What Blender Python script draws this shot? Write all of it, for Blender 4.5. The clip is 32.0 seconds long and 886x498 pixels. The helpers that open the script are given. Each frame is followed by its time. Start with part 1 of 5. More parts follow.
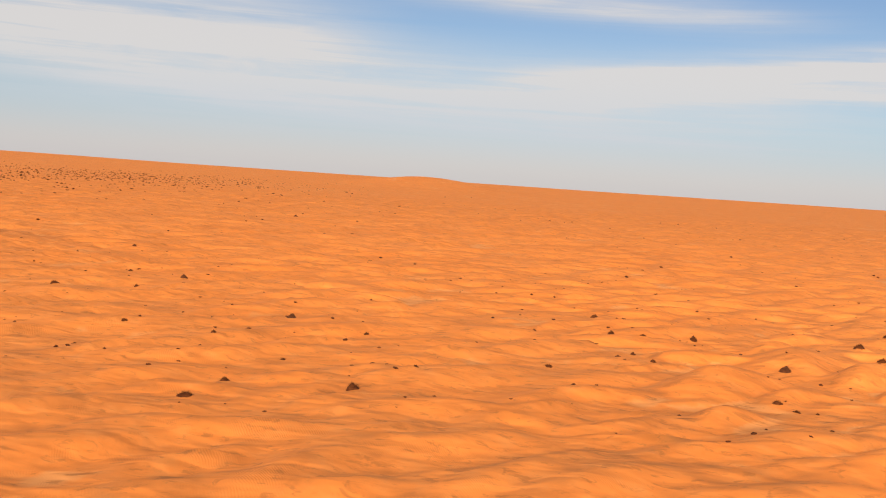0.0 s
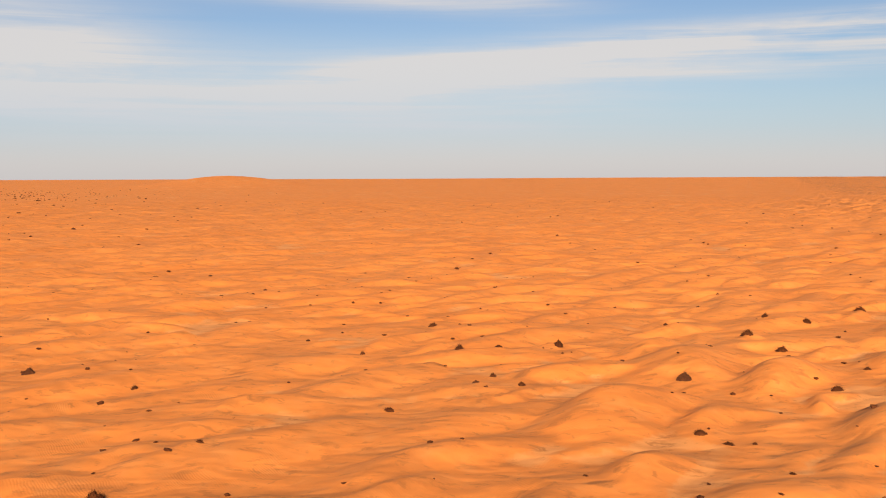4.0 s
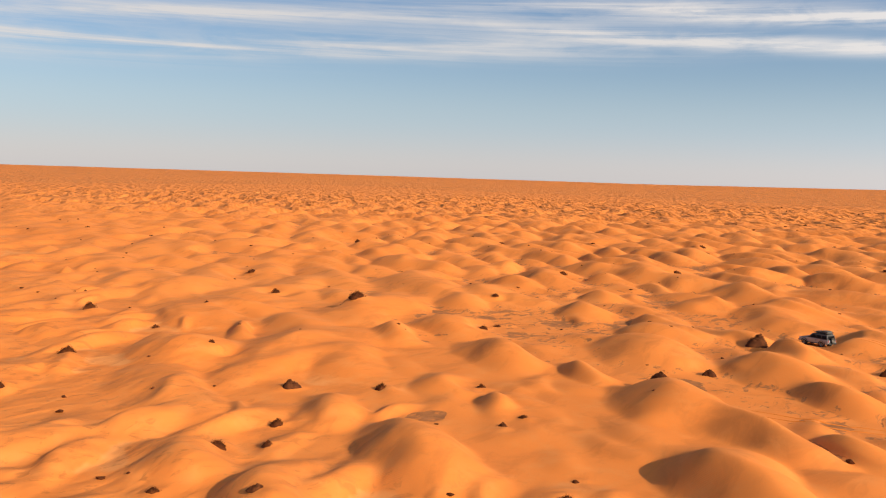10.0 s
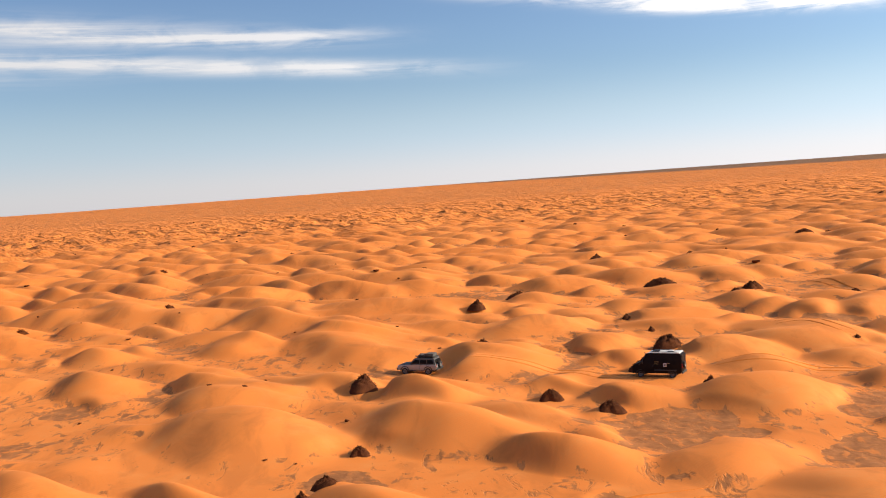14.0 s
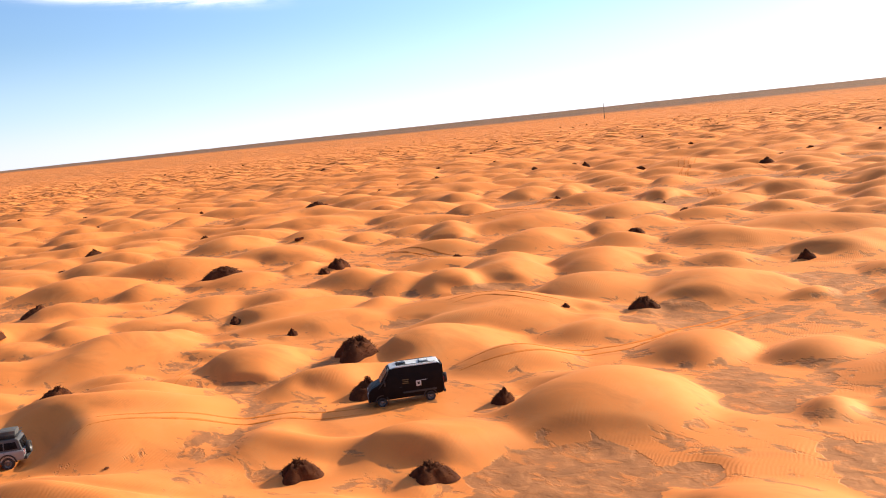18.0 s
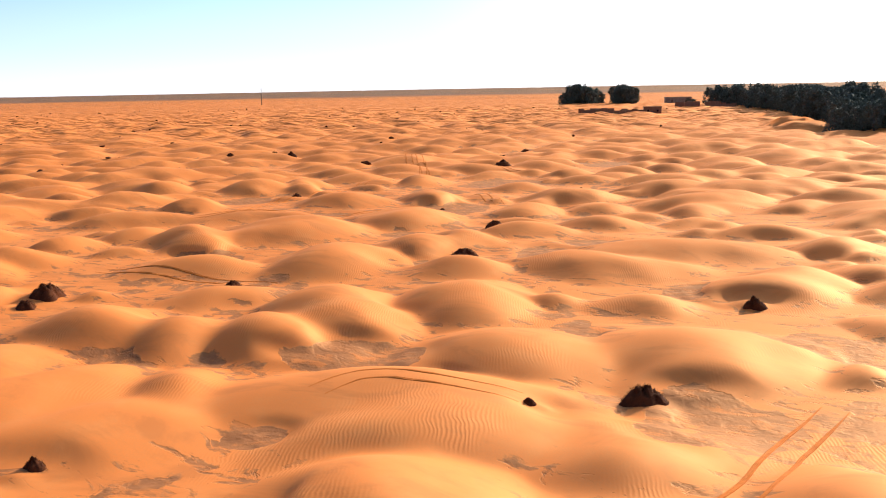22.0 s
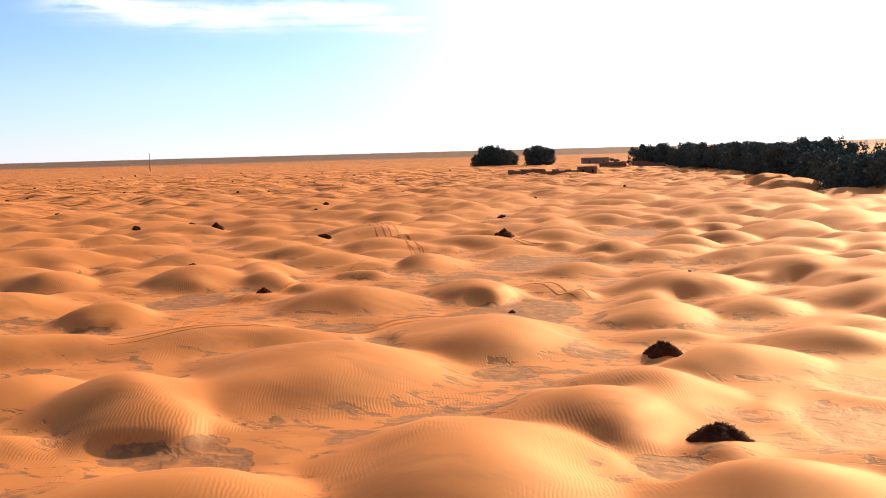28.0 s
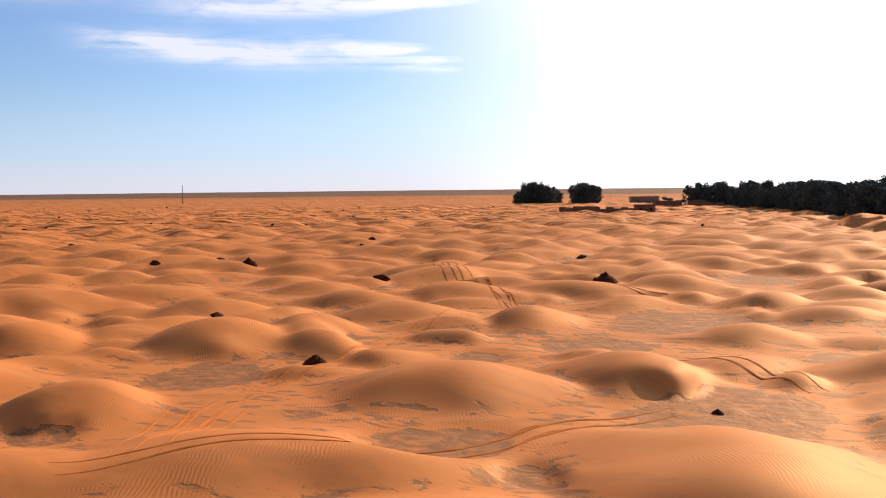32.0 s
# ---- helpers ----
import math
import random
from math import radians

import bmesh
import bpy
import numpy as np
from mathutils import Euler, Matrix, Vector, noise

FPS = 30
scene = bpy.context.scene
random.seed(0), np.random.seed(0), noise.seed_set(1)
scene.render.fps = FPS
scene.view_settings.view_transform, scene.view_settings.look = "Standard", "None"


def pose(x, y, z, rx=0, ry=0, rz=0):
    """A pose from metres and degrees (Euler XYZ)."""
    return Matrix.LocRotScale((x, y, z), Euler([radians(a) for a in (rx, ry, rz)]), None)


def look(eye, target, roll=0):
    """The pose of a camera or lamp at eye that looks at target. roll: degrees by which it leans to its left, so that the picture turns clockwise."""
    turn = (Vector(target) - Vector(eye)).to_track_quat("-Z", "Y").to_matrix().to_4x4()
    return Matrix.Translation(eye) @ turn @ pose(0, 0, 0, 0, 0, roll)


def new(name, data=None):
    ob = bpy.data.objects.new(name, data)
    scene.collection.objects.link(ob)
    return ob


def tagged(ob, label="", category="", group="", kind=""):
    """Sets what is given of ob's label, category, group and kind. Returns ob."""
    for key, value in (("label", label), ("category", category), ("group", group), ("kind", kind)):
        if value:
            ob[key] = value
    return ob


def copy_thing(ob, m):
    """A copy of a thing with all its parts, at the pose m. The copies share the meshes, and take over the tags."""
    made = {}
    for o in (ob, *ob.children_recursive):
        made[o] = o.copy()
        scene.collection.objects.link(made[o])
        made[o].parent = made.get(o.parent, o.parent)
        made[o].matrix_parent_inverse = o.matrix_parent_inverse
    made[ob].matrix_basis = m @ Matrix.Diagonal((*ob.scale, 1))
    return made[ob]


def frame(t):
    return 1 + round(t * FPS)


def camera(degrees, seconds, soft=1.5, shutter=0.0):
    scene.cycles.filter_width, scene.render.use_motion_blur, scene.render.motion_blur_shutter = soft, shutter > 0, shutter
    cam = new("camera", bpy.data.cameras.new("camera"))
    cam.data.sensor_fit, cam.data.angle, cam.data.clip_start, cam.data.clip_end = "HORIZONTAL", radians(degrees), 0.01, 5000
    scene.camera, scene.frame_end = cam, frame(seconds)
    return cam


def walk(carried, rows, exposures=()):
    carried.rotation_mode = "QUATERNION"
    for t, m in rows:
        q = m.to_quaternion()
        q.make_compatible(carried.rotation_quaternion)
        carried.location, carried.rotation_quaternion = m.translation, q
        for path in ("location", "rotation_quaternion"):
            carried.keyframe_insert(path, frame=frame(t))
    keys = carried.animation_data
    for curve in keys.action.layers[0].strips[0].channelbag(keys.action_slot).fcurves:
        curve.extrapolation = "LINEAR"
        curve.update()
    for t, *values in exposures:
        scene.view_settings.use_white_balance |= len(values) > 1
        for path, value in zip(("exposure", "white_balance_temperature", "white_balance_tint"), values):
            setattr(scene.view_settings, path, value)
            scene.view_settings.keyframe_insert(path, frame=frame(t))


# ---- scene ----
cam = camera(49.2, 32.0, soft=1.1)
METRES, EYE = 330.0, 25.2
ROWS = [
    (0.0, 0.0, 0.0, 0.0, 0.29, -4.31, -3.9),
    (0.5, 0.0005, 0.0159, 0.0, 0.82, -4.43, -2.34),
    (1.0, 0.0009, 0.03, 0.0001, 1.36, -4.46, -1.62),
    (1.5, 0.0016, 0.0448, 0.0002, 1.12, -3.64, -0.61),
    (2.0, 0.0022, 0.0575, -0.0002, 0.16, -2.67, 0.22),
    (2.5, 0.0031, 0.0703, -0.0008, -0.38, -2.29, 1.26),
    (4.5, 0.0093, 0.1256, -0.0046, -16.18, -4.71, -1.0),
    (5.0, 0.0119, 0.1408, -0.005, -20.89, -3.91, -1.43),
    (5.5, 0.0154, 0.1556, -0.0053, -25.09, -3.77, -0.68),
    (6.0, 0.0201, 0.1714, -0.005, -29.09, -3.64, 0.01),
    (6.5, 0.025, 0.1855, -0.0046, -33.3, -3.84, 0.74),
    (7.0, 0.0314, 0.2002, -0.0043, -38.43, -4.33, 1.28),
    (7.5, 0.0381, 0.2129, -0.0043, -43.14, -4.81, 2.01),
    (8.0, 0.0467, 0.2269, -0.0046, -47.88, -5.1, 1.69),
    (8.5, 0.0549, 0.2392, -0.0053, -52.4, -5.27, 0.11),
    (9.0, 0.065, 0.2526, -0.0064, -56.16, -5.49, -0.89),
    (9.5, 0.0748, 0.265, -0.0075, -57.61, -4.9, -1.24),
    (10.0, 0.086, 0.2782, -0.0089, -60.56, -4.31, -1.9),
    (10.5, 0.0975, 0.2906, -0.0106, -64.29, -4.05, -2.73),
    (11.0, 0.1102, 0.3036, -0.0117, -68.41, -4.0, -2.78),
    (11.5, 0.123, 0.3152, -0.0127, -71.77, -4.26, -0.64),
    (12.0, 0.1374, 0.3268, -0.0129, -76.06, -3.82, 0.14),
    (12.5, 0.1514, 0.3364, -0.0132, -80.86, -3.94, 1.63),
    (13.0, 0.1673, 0.3453, -0.0131, -85.89, -3.97, 2.98),
    (13.5, 0.1819, 0.3523, -0.0133, -90.56, -3.79, 3.8),
    (14.0, 0.1981, 0.3584, -0.0136, -95.63, -3.64, 3.64),
    (14.5, 0.213, 0.3634, -0.014, -100.21, -3.46, 2.69),
    (15.0, 0.2293, 0.368, -0.0149, -104.72, -3.19, 1.88),
    (15.5, 0.2453, 0.3723, -0.0158, -109.21, -2.75, 0.62),
    (17.5, 0.3142, 0.381, -0.021, -123.54, -4.19, 4.32),
    (18.0, 0.3305, 0.3812, -0.022, -130.17, -7.0, 5.88),
    (18.5, 0.3487, 0.3792, -0.0228, -133.53, -8.89, 7.48),
    (19.0, 0.3651, 0.375, -0.0234, -134.88, -9.71, 8.56),
    (19.5, 0.382, 0.3693, -0.0236, -136.06, -9.83, 7.86),
    (20.0, 0.3973, 0.3623, -0.0236, -137.91, -9.43, 6.25),
    (20.5, 0.4122, 0.3547, -0.0231, -141.56, -9.32, 4.96),
    (21.0, 0.4251, 0.3474, -0.0226, -144.9, -9.23, 3.92),
    (21.5, 0.4387, 0.3394, -0.0223, -148.01, -9.12, 1.62),
    (22.0, 0.4509, 0.3319, -0.0222, -150.96, -9.0, 1.15),
    (22.5, 0.4641, 0.3239, -0.0224, -153.72, -9.47, 0.58),
    (23.0, 0.476, 0.3158, -0.0231, -153.87, -10.04, 1.24),
    (23.5, 0.4886, 0.3067, -0.0239, -154.15, -10.44, 2.63),
    (24.0, 0.4997, 0.2981, -0.0251, -154.84, -10.7, 2.44),
    (24.5, 0.511, 0.2879, -0.0262, -156.75, -10.3, 3.14),
    (25.0, 0.5212, 0.278, -0.0275, -158.49, -10.26, 3.31),
    (25.5, 0.5323, 0.2661, -0.029, -159.16, -9.51, 2.72),
    (27.5, 0.5724, 0.2207, -0.0286, -161.82, -6.68, 1.36),
    (28.0, 0.5819, 0.2093, -0.0283, -157.61, -5.35, 1.7),
    (28.5, 0.5914, 0.1977, -0.0281, -155.24, -3.4, 2.66),
    (29.0, 0.5994, 0.1878, -0.0285, -155.21, -1.7, 3.22),
    (29.5, 0.6078, 0.1769, -0.0295, -156.23, -0.44, 3.73),
    (30.0, 0.6153, 0.1663, -0.0307, -156.41, -1.05, 3.66),
    (30.5, 0.6234, 0.1544, -0.032, -156.31, -0.83, 3.13),
    (31.0, 0.6311, 0.1428, -0.0332, -156.12, -2.21, 2.4),
    (31.5, 0.6396, 0.13, -0.0339, -156.17, -2.84, 1.33),
    (32.0, 0.6477, 0.1182, -0.0341, -155.75, -3.05, 0.75),
]
EXPOSURES = [(0, 0.40, 7250, 11), (9, 0.40, 7250, 11), (13, 0.5, 7050, 10), (15.5, 0.6, 6700, 10), (18.5, 0.78, 6300, 10), (22, 0.63, 6400, 10), (25, 0.49, 6450, 10), (28.2, 0.36, 6400, 11), (30, 0.0, 6300, 14), (32, 0.03, 6300, 14)]
walk(cam, [(t, pose(0, 0, EYE) @ pose(METRES * x, METRES * y, METRES * z, 90 + pitch, roll, yaw)) for t, x, y, z, yaw, pitch, roll in ROWS], EXPOSURES)

# ---- light: a low, slightly warm sun in the south-south-west, thin cirrus ----
SUN_AZIMUTH, SUN_ELEVATION = radians(193.0), radians(24.5)
TO_SUN = Vector((math.sin(SUN_AZIMUTH) * math.cos(SUN_ELEVATION), math.cos(SUN_AZIMUTH) * math.cos(SUN_ELEVATION), math.sin(SUN_ELEVATION)))
sun = new("sun", bpy.data.lights.new("sun", "SUN"))
sun.data.energy, sun.data.angle, sun.data.color = 5.0, radians(0.6), (1.0, 0.9, 0.76)
sun.matrix_world = look((0, 0, 300), Vector((0, 0, 300)) - TO_SUN)


class Tree:
    """A short way to write shader nodes."""

    def __init__(self, tree):
        self.tree = tree
        tree.nodes.clear()

    def add(self, kind, _out=0, **given):
        node = self.tree.nodes.new(kind)
        for key, value in given.items():
            if key.startswith("i_"):
                name = key[2:].replace("_", " ")
                name = int(name) if name.isdigit() else name
                self.put(node.inputs[name], value)
            elif key == "data_type":
                node.data_type = value
            elif key == "operation":
                node.operation = value
            elif key == "sky_type":
                node.sky_type = value
            elif key == "attribute_name":
                node.attribute_name = value
            elif key == "noise_dimensions":
                node.noise_dimensions = value
            elif key == "wave_profile":
                node.wave_profile = value
            elif key == "interpolation_type":
                node.interpolation_type = value
            elif key == "feature":
                node.feature = value
        return node

    def put(self, socket, value):
        if isinstance(value, bpy.types.NodeSocket):
            self.tree.links.new(value, socket)
        elif isinstance(value, bpy.types.Node):
            self.tree.links.new(value.outputs[0], socket)
        else:
            socket.default_value = value

    def math(self, operation, a, b=0.0, c=0.0):
        node = self.add("ShaderNodeMath", operation=operation)
        for socket, value in zip(node.inputs, (a, b, c)):
            self.put(socket, value)
        return node.outputs[0]

    def ramp(self, value, low, high, to_low=0.0, to_high=1.0):
        node = self.add("ShaderNodeMapRange", interpolation_type="SMOOTHSTEP", i_0=value, i_1=low, i_2=high, i_3=to_low, i_4=to_high)
        return node.outputs[0]

    def mix(self, factor, a, b):
        node = self.add("ShaderNodeMix", data_type="RGBA")
        self.put(node.inputs[0], factor)
        self.put(node.inputs[6], a)
        self.put(node.inputs[7], b)
        return node.outputs[2]

    def noise(self, vector, scale, detail=4.0, rough=0.55, distortion=0.0):
        node = self.add("ShaderNodeTexNoise")
        for name, value in (("Vector", vector), ("Scale", scale), ("Detail", detail), ("Roughness", rough), ("Distortion", distortion)):
            self.put(node.inputs[name], value)
        return node.outputs[0]

    def stretch(self, vector, sx, sy, sz, turn=0.0):
        node = self.add("ShaderNodeMapping")
        self.put(node.inputs["Vector"], vector)
        node.inputs["Scale"].default_value = (sx, sy, sz)
        node.inputs["Rotation"].default_value = (0, 0, turn)
        return node.outputs[0]


def rgb(r, g, b):
    return (r, g, b, 1.0)


# the sky: clear air, streaks of cirrus, a milky veil round the sun
world = bpy.data.worlds.new("sky")
scene.world = world
world.use_nodes = True
w = Tree(world.node_tree)
air = w.add("ShaderNodeTexSky", sky_type="NISHITA")
air.sun_disc, air.sun_elevation, air.sun_rotation = False, SUN_ELEVATION, SUN_AZIMUTH
air.altitude, air.air_density, air.dust_density, air.ozone_density = 50.0, 1.0, 0.5, 2.5
ways = w.add("ShaderNodeTexCoord").outputs["Generated"]
split = w.add("ShaderNodeSeparateXYZ", i_0=ways)
azimuth = w.math("MULTIPLY", w.math("ARCTAN2", split.outputs[0], split.outputs[1]), 180 / math.pi)
height = w.math("MULTIPLY", w.math("ARCSINE", split.outputs[2]), 180 / math.pi)
sky_map = w.add("ShaderNodeCombineXYZ", i_0=azimuth, i_1=height)
wisps = w.noise(w.stretch(sky_map, 0.030, 1.0, 1.0, radians(-2)), 1.0, 8.0, 0.62, 0.5)
fluff = w.noise(w.stretch(sky_map, 0.22, 0.9, 1.0, radians(4)), 1.0, 6.0, 0.62, 0.5)


def streak(az, el, long, thick, turn, amount, sharp=0.0):
    """A gaussian band of cloud, in degrees of the sky."""
    dx, dy = w.math("SUBTRACT", azimuth, az), w.math("SUBTRACT", height, el)
    dx = w.math("SUBTRACT", w.math("MODULO", w.math("ADD", dx, 540.0), 360.0), 180.0)
    c, s = math.cos(radians(turn)), math.sin(radians(turn))
    u = w.math("ADD", w.math("MULTIPLY", dx, c / long), w.math("MULTIPLY", dy, s / long))
    v = w.math("SUBTRACT", w.math("MULTIPLY", dy, c / thick), w.math("MULTIPLY", dx, s / thick))
    u2, v2 = w.math("POWER", w.math("ABSOLUTE", u), 4.0), w.math("MULTIPLY", v, v)
    bell = w.math("EXPONENT", w.math("MULTIPLY", w.math("ADD", u2, v2), -1.0))
    return w.math("MULTIPLY", bell, amount)


cloud = None
for az, el, long, thick, turn, amount in (
    (109, 10.0, 11.0, 0.45, -6.0, 2.2), (113, 9.0, 7.0, 0.35, -5.0, 1.6),
    (80, 9.3, 11.0, 0.5, -1.5, 1.35), (78, 7.9, 17.0, 0.42, -3.0, 1.35), (62, 10.2, 14.0, 0.6, 0.0, 0.6),
    (50, 7.3, 24.0, 0.75, 1.0, 1.3), (50, 8.9, 26.0, 0.55, 2.0, 1.0), (36, 6.2, 20.0, 0.7, 2.5, 1.0), (30, 7.6, 20.0, 0.5, 3.5, 1.0),
    (6, 10.4, 13.0, 0.8, -3.5, 1.0), (16, 6.6, 12.0, 1.0, 5.0, 1.2), (-2, 4.6, 24.0, 2.2, -2.0, 1.1), (-20, 7.5, 14.0, 2.8, -3.0, 1.0),
    (142, 8.5, 6.0, 0.7, -4.0, 1.6), (150, 11.6, 9.0, 0.9, 3.0, 1.8), (152, 8.4, 5.0, 0.7, -6.0, 1.5), (140, 12.5, 9.0, 0.9, 5.0, 1.3),
):
    band = streak(az, el, long, thick, turn, amount)
    cloud = band if cloud is None else w.math("ADD", cloud, band)
soft_air = w.ramp(azimuth, 8.0, 36.0, 0.35, 0.0)
ragged = w.math("ADD", w.math("MULTIPLY", w.ramp(wisps, 0.32, 0.68), 0.65), w.math("MULTIPLY", w.ramp(fluff, 0.36, 0.62), w.ramp(azimuth, 60.0, 100.0, 0.12, 0.5)))
ragged = w.math("ADD", ragged, soft_air)
cloud = w.math("MINIMUM", w.math("MULTIPLY", cloud, ragged), 0.85)
high = w.math("MULTIPLY", w.ramp(wisps, 0.48, 0.75), w.ramp(height, 12.0, 22.0, 0.0, 0.5))
cloud = w.math("MAXIMUM", cloud, high)
near_sun = w.add("ShaderNodeVectorMath", operation="DOT_PRODUCT", i_0=ways, i_1=TO_SUN).outputs["Value"]
veil = w.ramp(near_sun, 0.68, 0.95, 0.0, 1.0)
tint = w.add("ShaderNodeVectorMath", operation="MULTIPLY", i_0=air.outputs[0], i_1=(0.88, 0.98, 1.19))
clear = w.add("ShaderNodeVectorMath", operation="SCALE", i_0=tint.outputs[0])
w.put(clear.inputs["Scale"], SKY := 0.115)
white = w.mix(veil, rgb(0.98, 0.98, 1.02), rgb(1.9, 1.85, 1.75))
sky = w.mix(w.math("MAXIMUM", cloud, w.math("MULTIPLY", veil, 0.8)), clear.outputs[0], white)
haze = w.ramp(height, 0.0, 7.2, 0.75, 0.0)
low_air = w.mix(w.ramp(height, 0.3, 3.5), rgb(0.86, 0.86, 0.96), rgb(0.66, 0.82, 1.08))
sky = w.mix(haze, sky, w.mix(veil, low_air, rgb(1.5, 1.45, 1.40)))
backdrop = w.add("ShaderNodeBackground")
w.put(backdrop.inputs["Color"], sky)
# the dusty air scatters forwards: the sky brightens towards the sun
w.put(backdrop.inputs["Strength"], w.ramp(near_sun, -0.72, 0.82, 0.55, 0.96))
w.tree.links.new(backdrop.outputs[0], w.add("ShaderNodeOutputWorld").inputs[0])

# ---- materials ----


def material(name):
    mat = bpy.data.materials.new(name)
    mat.use_nodes = True
    t = Tree(mat.node_tree)
    shader = t.add("ShaderNodeBsdfPrincipled")
    t.tree.links.new(shader.outputs[0], t.add("ShaderNodeOutputMaterial").inputs[0])
    return mat, t, shader


def sand():
    mat, t, shader = material("sand")
    place = t.add("ShaderNodeNewGeometry").outputs["Position"]
    crust = t.add("ShaderNodeAttribute", attribute_name="crust").outputs["Fac"]
    far = t.add("ShaderNodeAttribute", attribute_name="far").outputs["Fac"]
    plain = t.add("ShaderNodeAttribute", attribute_name="plain").outputs["Fac"]
    broad = t.noise(place, 0.02, 4.0)
    patch = t.noise(place, 0.35, 5.0, 0.6)
    grain = t.noise(place, 9.0, 3.0, 0.7)
    colour = t.mix(t.ramp(broad, 0.3, 0.7), SAND_DEEP, SAND_PALE)
    colour = t.mix(t.ramp(patch, 0.45, 0.75, 0.0, 0.3), colour, rgb(0.66, 0.27, 0.08))
    colour = t.mix(t.ramp(grain, 0.35, 0.7, 0.0, 0.16), colour, rgb(0.40, 0.19, 0.07))
    pale = t.add("ShaderNodeAttribute", attribute_name="pale").outputs["Fac"]
    colour = t.mix(t.ramp(t.math("ADD", pale, t.math("MULTIPLY", patch, 0.5)), 0.55, 0.8, 0.0, 0.6), colour, rgb(0.68, 0.28, 0.088))
    stain = t.noise(t.stretch(place, 0.14, 0.26, 0.2, radians(-12)), 1.0, 5.0, 0.6, 0.6)
    colour = t.mix(t.ramp(stain, 0.48, 0.66, 0.0, 0.62), colour, rgb(0.47, 0.130, 0.024))
    tread = t.noise(t.stretch(place, 0.45, 0.8, 0.5, radians(20)), 1.0, 5.0, 0.65, 0.8)
    rumple = t.add("ShaderNodeAttribute", attribute_name="rumple").outputs["Fac"]
    colour = t.mix(t.math("MULTIPLY", rumple, t.ramp(tread, 0.54, 0.66, 0.0, 0.7)), colour, rgb(0.36, 0.105, 0.022))
    lumps = t.noise(place, 0.36, 4.5, 0.58, 0.4)
    edge = t.ramp(t.math("ADD", crust, t.math("MULTIPLY", t.math("SUBTRACT", lumps, 0.5), 1.7)), 0.44, 0.53)
    low = t.add("ShaderNodeAttribute", attribute_name="low").outputs["Fac"]
    plates = t.noise(t.stretch(place, 0.30, 0.62, 0.3, radians(35)), 1.0, 5.0, 0.64, 0.9)
    edge = t.math("MAXIMUM", edge, t.ramp(t.math("ADD", plates, t.math("MULTIPLY", t.math("SUBTRACT", low, 1.0), 0.5)), 0.53, 0.61))
    edge = t.math("MULTIPLY", edge, t.ramp(t.noise(t.stretch(place, 0.55, 0.95, 0.5, radians(35)), 1.0, 5.0, 0.62, 0.5), 0.36, 0.50, 0.35, 1.0))
    crusty = t.mix(t.ramp(t.noise(place, 0.8, 5.0, 0.6), 0.35, 0.7), rgb(0.20, 0.071, 0.024), rgb(0.35, 0.122, 0.039))
    colour = t.mix(t.math("MULTIPLY", edge, 0.92), colour, crusty)
    scrub = t.ramp(t.noise(t.stretch(place, 1.0, 1.0, 1.0), 0.012, 6.0, 0.65), 0.35, 0.62)
    colour = t.mix(t.math("MULTIPLY", plain, t.math("ADD", t.math("MULTIPLY", scrub, 0.2), 0.78)), colour, rgb(0.105, 0.072, 0.052))
    shader.inputs["Roughness"].default_value = 0.8
    shader.inputs["Specular IOR Level"].default_value = 0.03
    # iron-stained quartz grains throw an orange glint forwards
    glint = t.add("ShaderNodeBsdfGlossy")
    glint.inputs["Color"].default_value, glint.inputs["Roughness"].default_value = rgb(0.85, 0.52, 0.27), 0.62
    both = t.add("ShaderNodeMixShader")
    both.inputs[0].default_value = 0.135
    t.tree.links.new(shader.outputs[0], both.inputs[1])
    t.tree.links.new(glint.outputs[0], both.inputs[2])
    t.tree.links.new(both.outputs[0], t.tree.nodes["Material Output"].inputs[0])
    t.put(shader.inputs["Base Color"], colour)
    # wind ripples on the clean sand, broken crust on the flats, unresolved dunes far away
    warp = t.noise(place, 0.25, 2.0)
    shifted = t.add("ShaderNodeVectorMath", operation="ADD", i_0=place)
    bend = t.add("ShaderNodeVectorMath", operation="SCALE", i_0=t.add("ShaderNodeCombineXYZ", i_0=warp, i_1=t.noise(place, 0.4, 2.0)).outputs[0])
    bend.inputs["Scale"].default_value = 1.1
    t.put(shifted.inputs[1], bend.outputs[0])
    ripple = t.add("ShaderNodeTexWave", wave_profile="SIN")
    t.put(ripple.inputs["Vector"], t.stretch(shifted.outputs[0], 1.0, 1.0, 0.3, radians(-25)))
    ripple.inputs["Scale"].default_value, ripple.inputs["Distortion"].default_value = 1.4, 1.8
    ripple.inputs["Detail"].default_value, ripple.inputs["Detail Scale"].default_value = 2.0, 1.5
    where = t.ramp(t.noise(place, 0.11, 3.0), 0.48, 0.68, 0.0, 1.0)
    ripples = t.math("MULTIPLY", ripple.outputs["Fac"], t.math("MULTIPLY", where, t.math("SUBTRACT", 1.0, edge)))
    bump = t.add("ShaderNodeBump", i_Strength=0.4, i_Distance=0.02, i_Height=ripples)
    terrace = t.ramp(t.noise(place, 0.55, 3.0, 0.55, 0.4), 0.40, 0.60)
    clods = t.math("MULTIPLY", edge, t.math("ADD", t.math("MULTIPLY", terrace, 0.45), t.math("MULTIPLY", t.noise(place, 2.2, 3.0, 0.6), 0.3)))
    clods = t.math("SUBTRACT", clods, t.math("MULTIPLY", edge, 0.5))
    bump = t.add("ShaderNodeBump", i_Strength=0.65, i_Distance=0.12, i_Height=clods, i_Normal=bump.outputs[0])
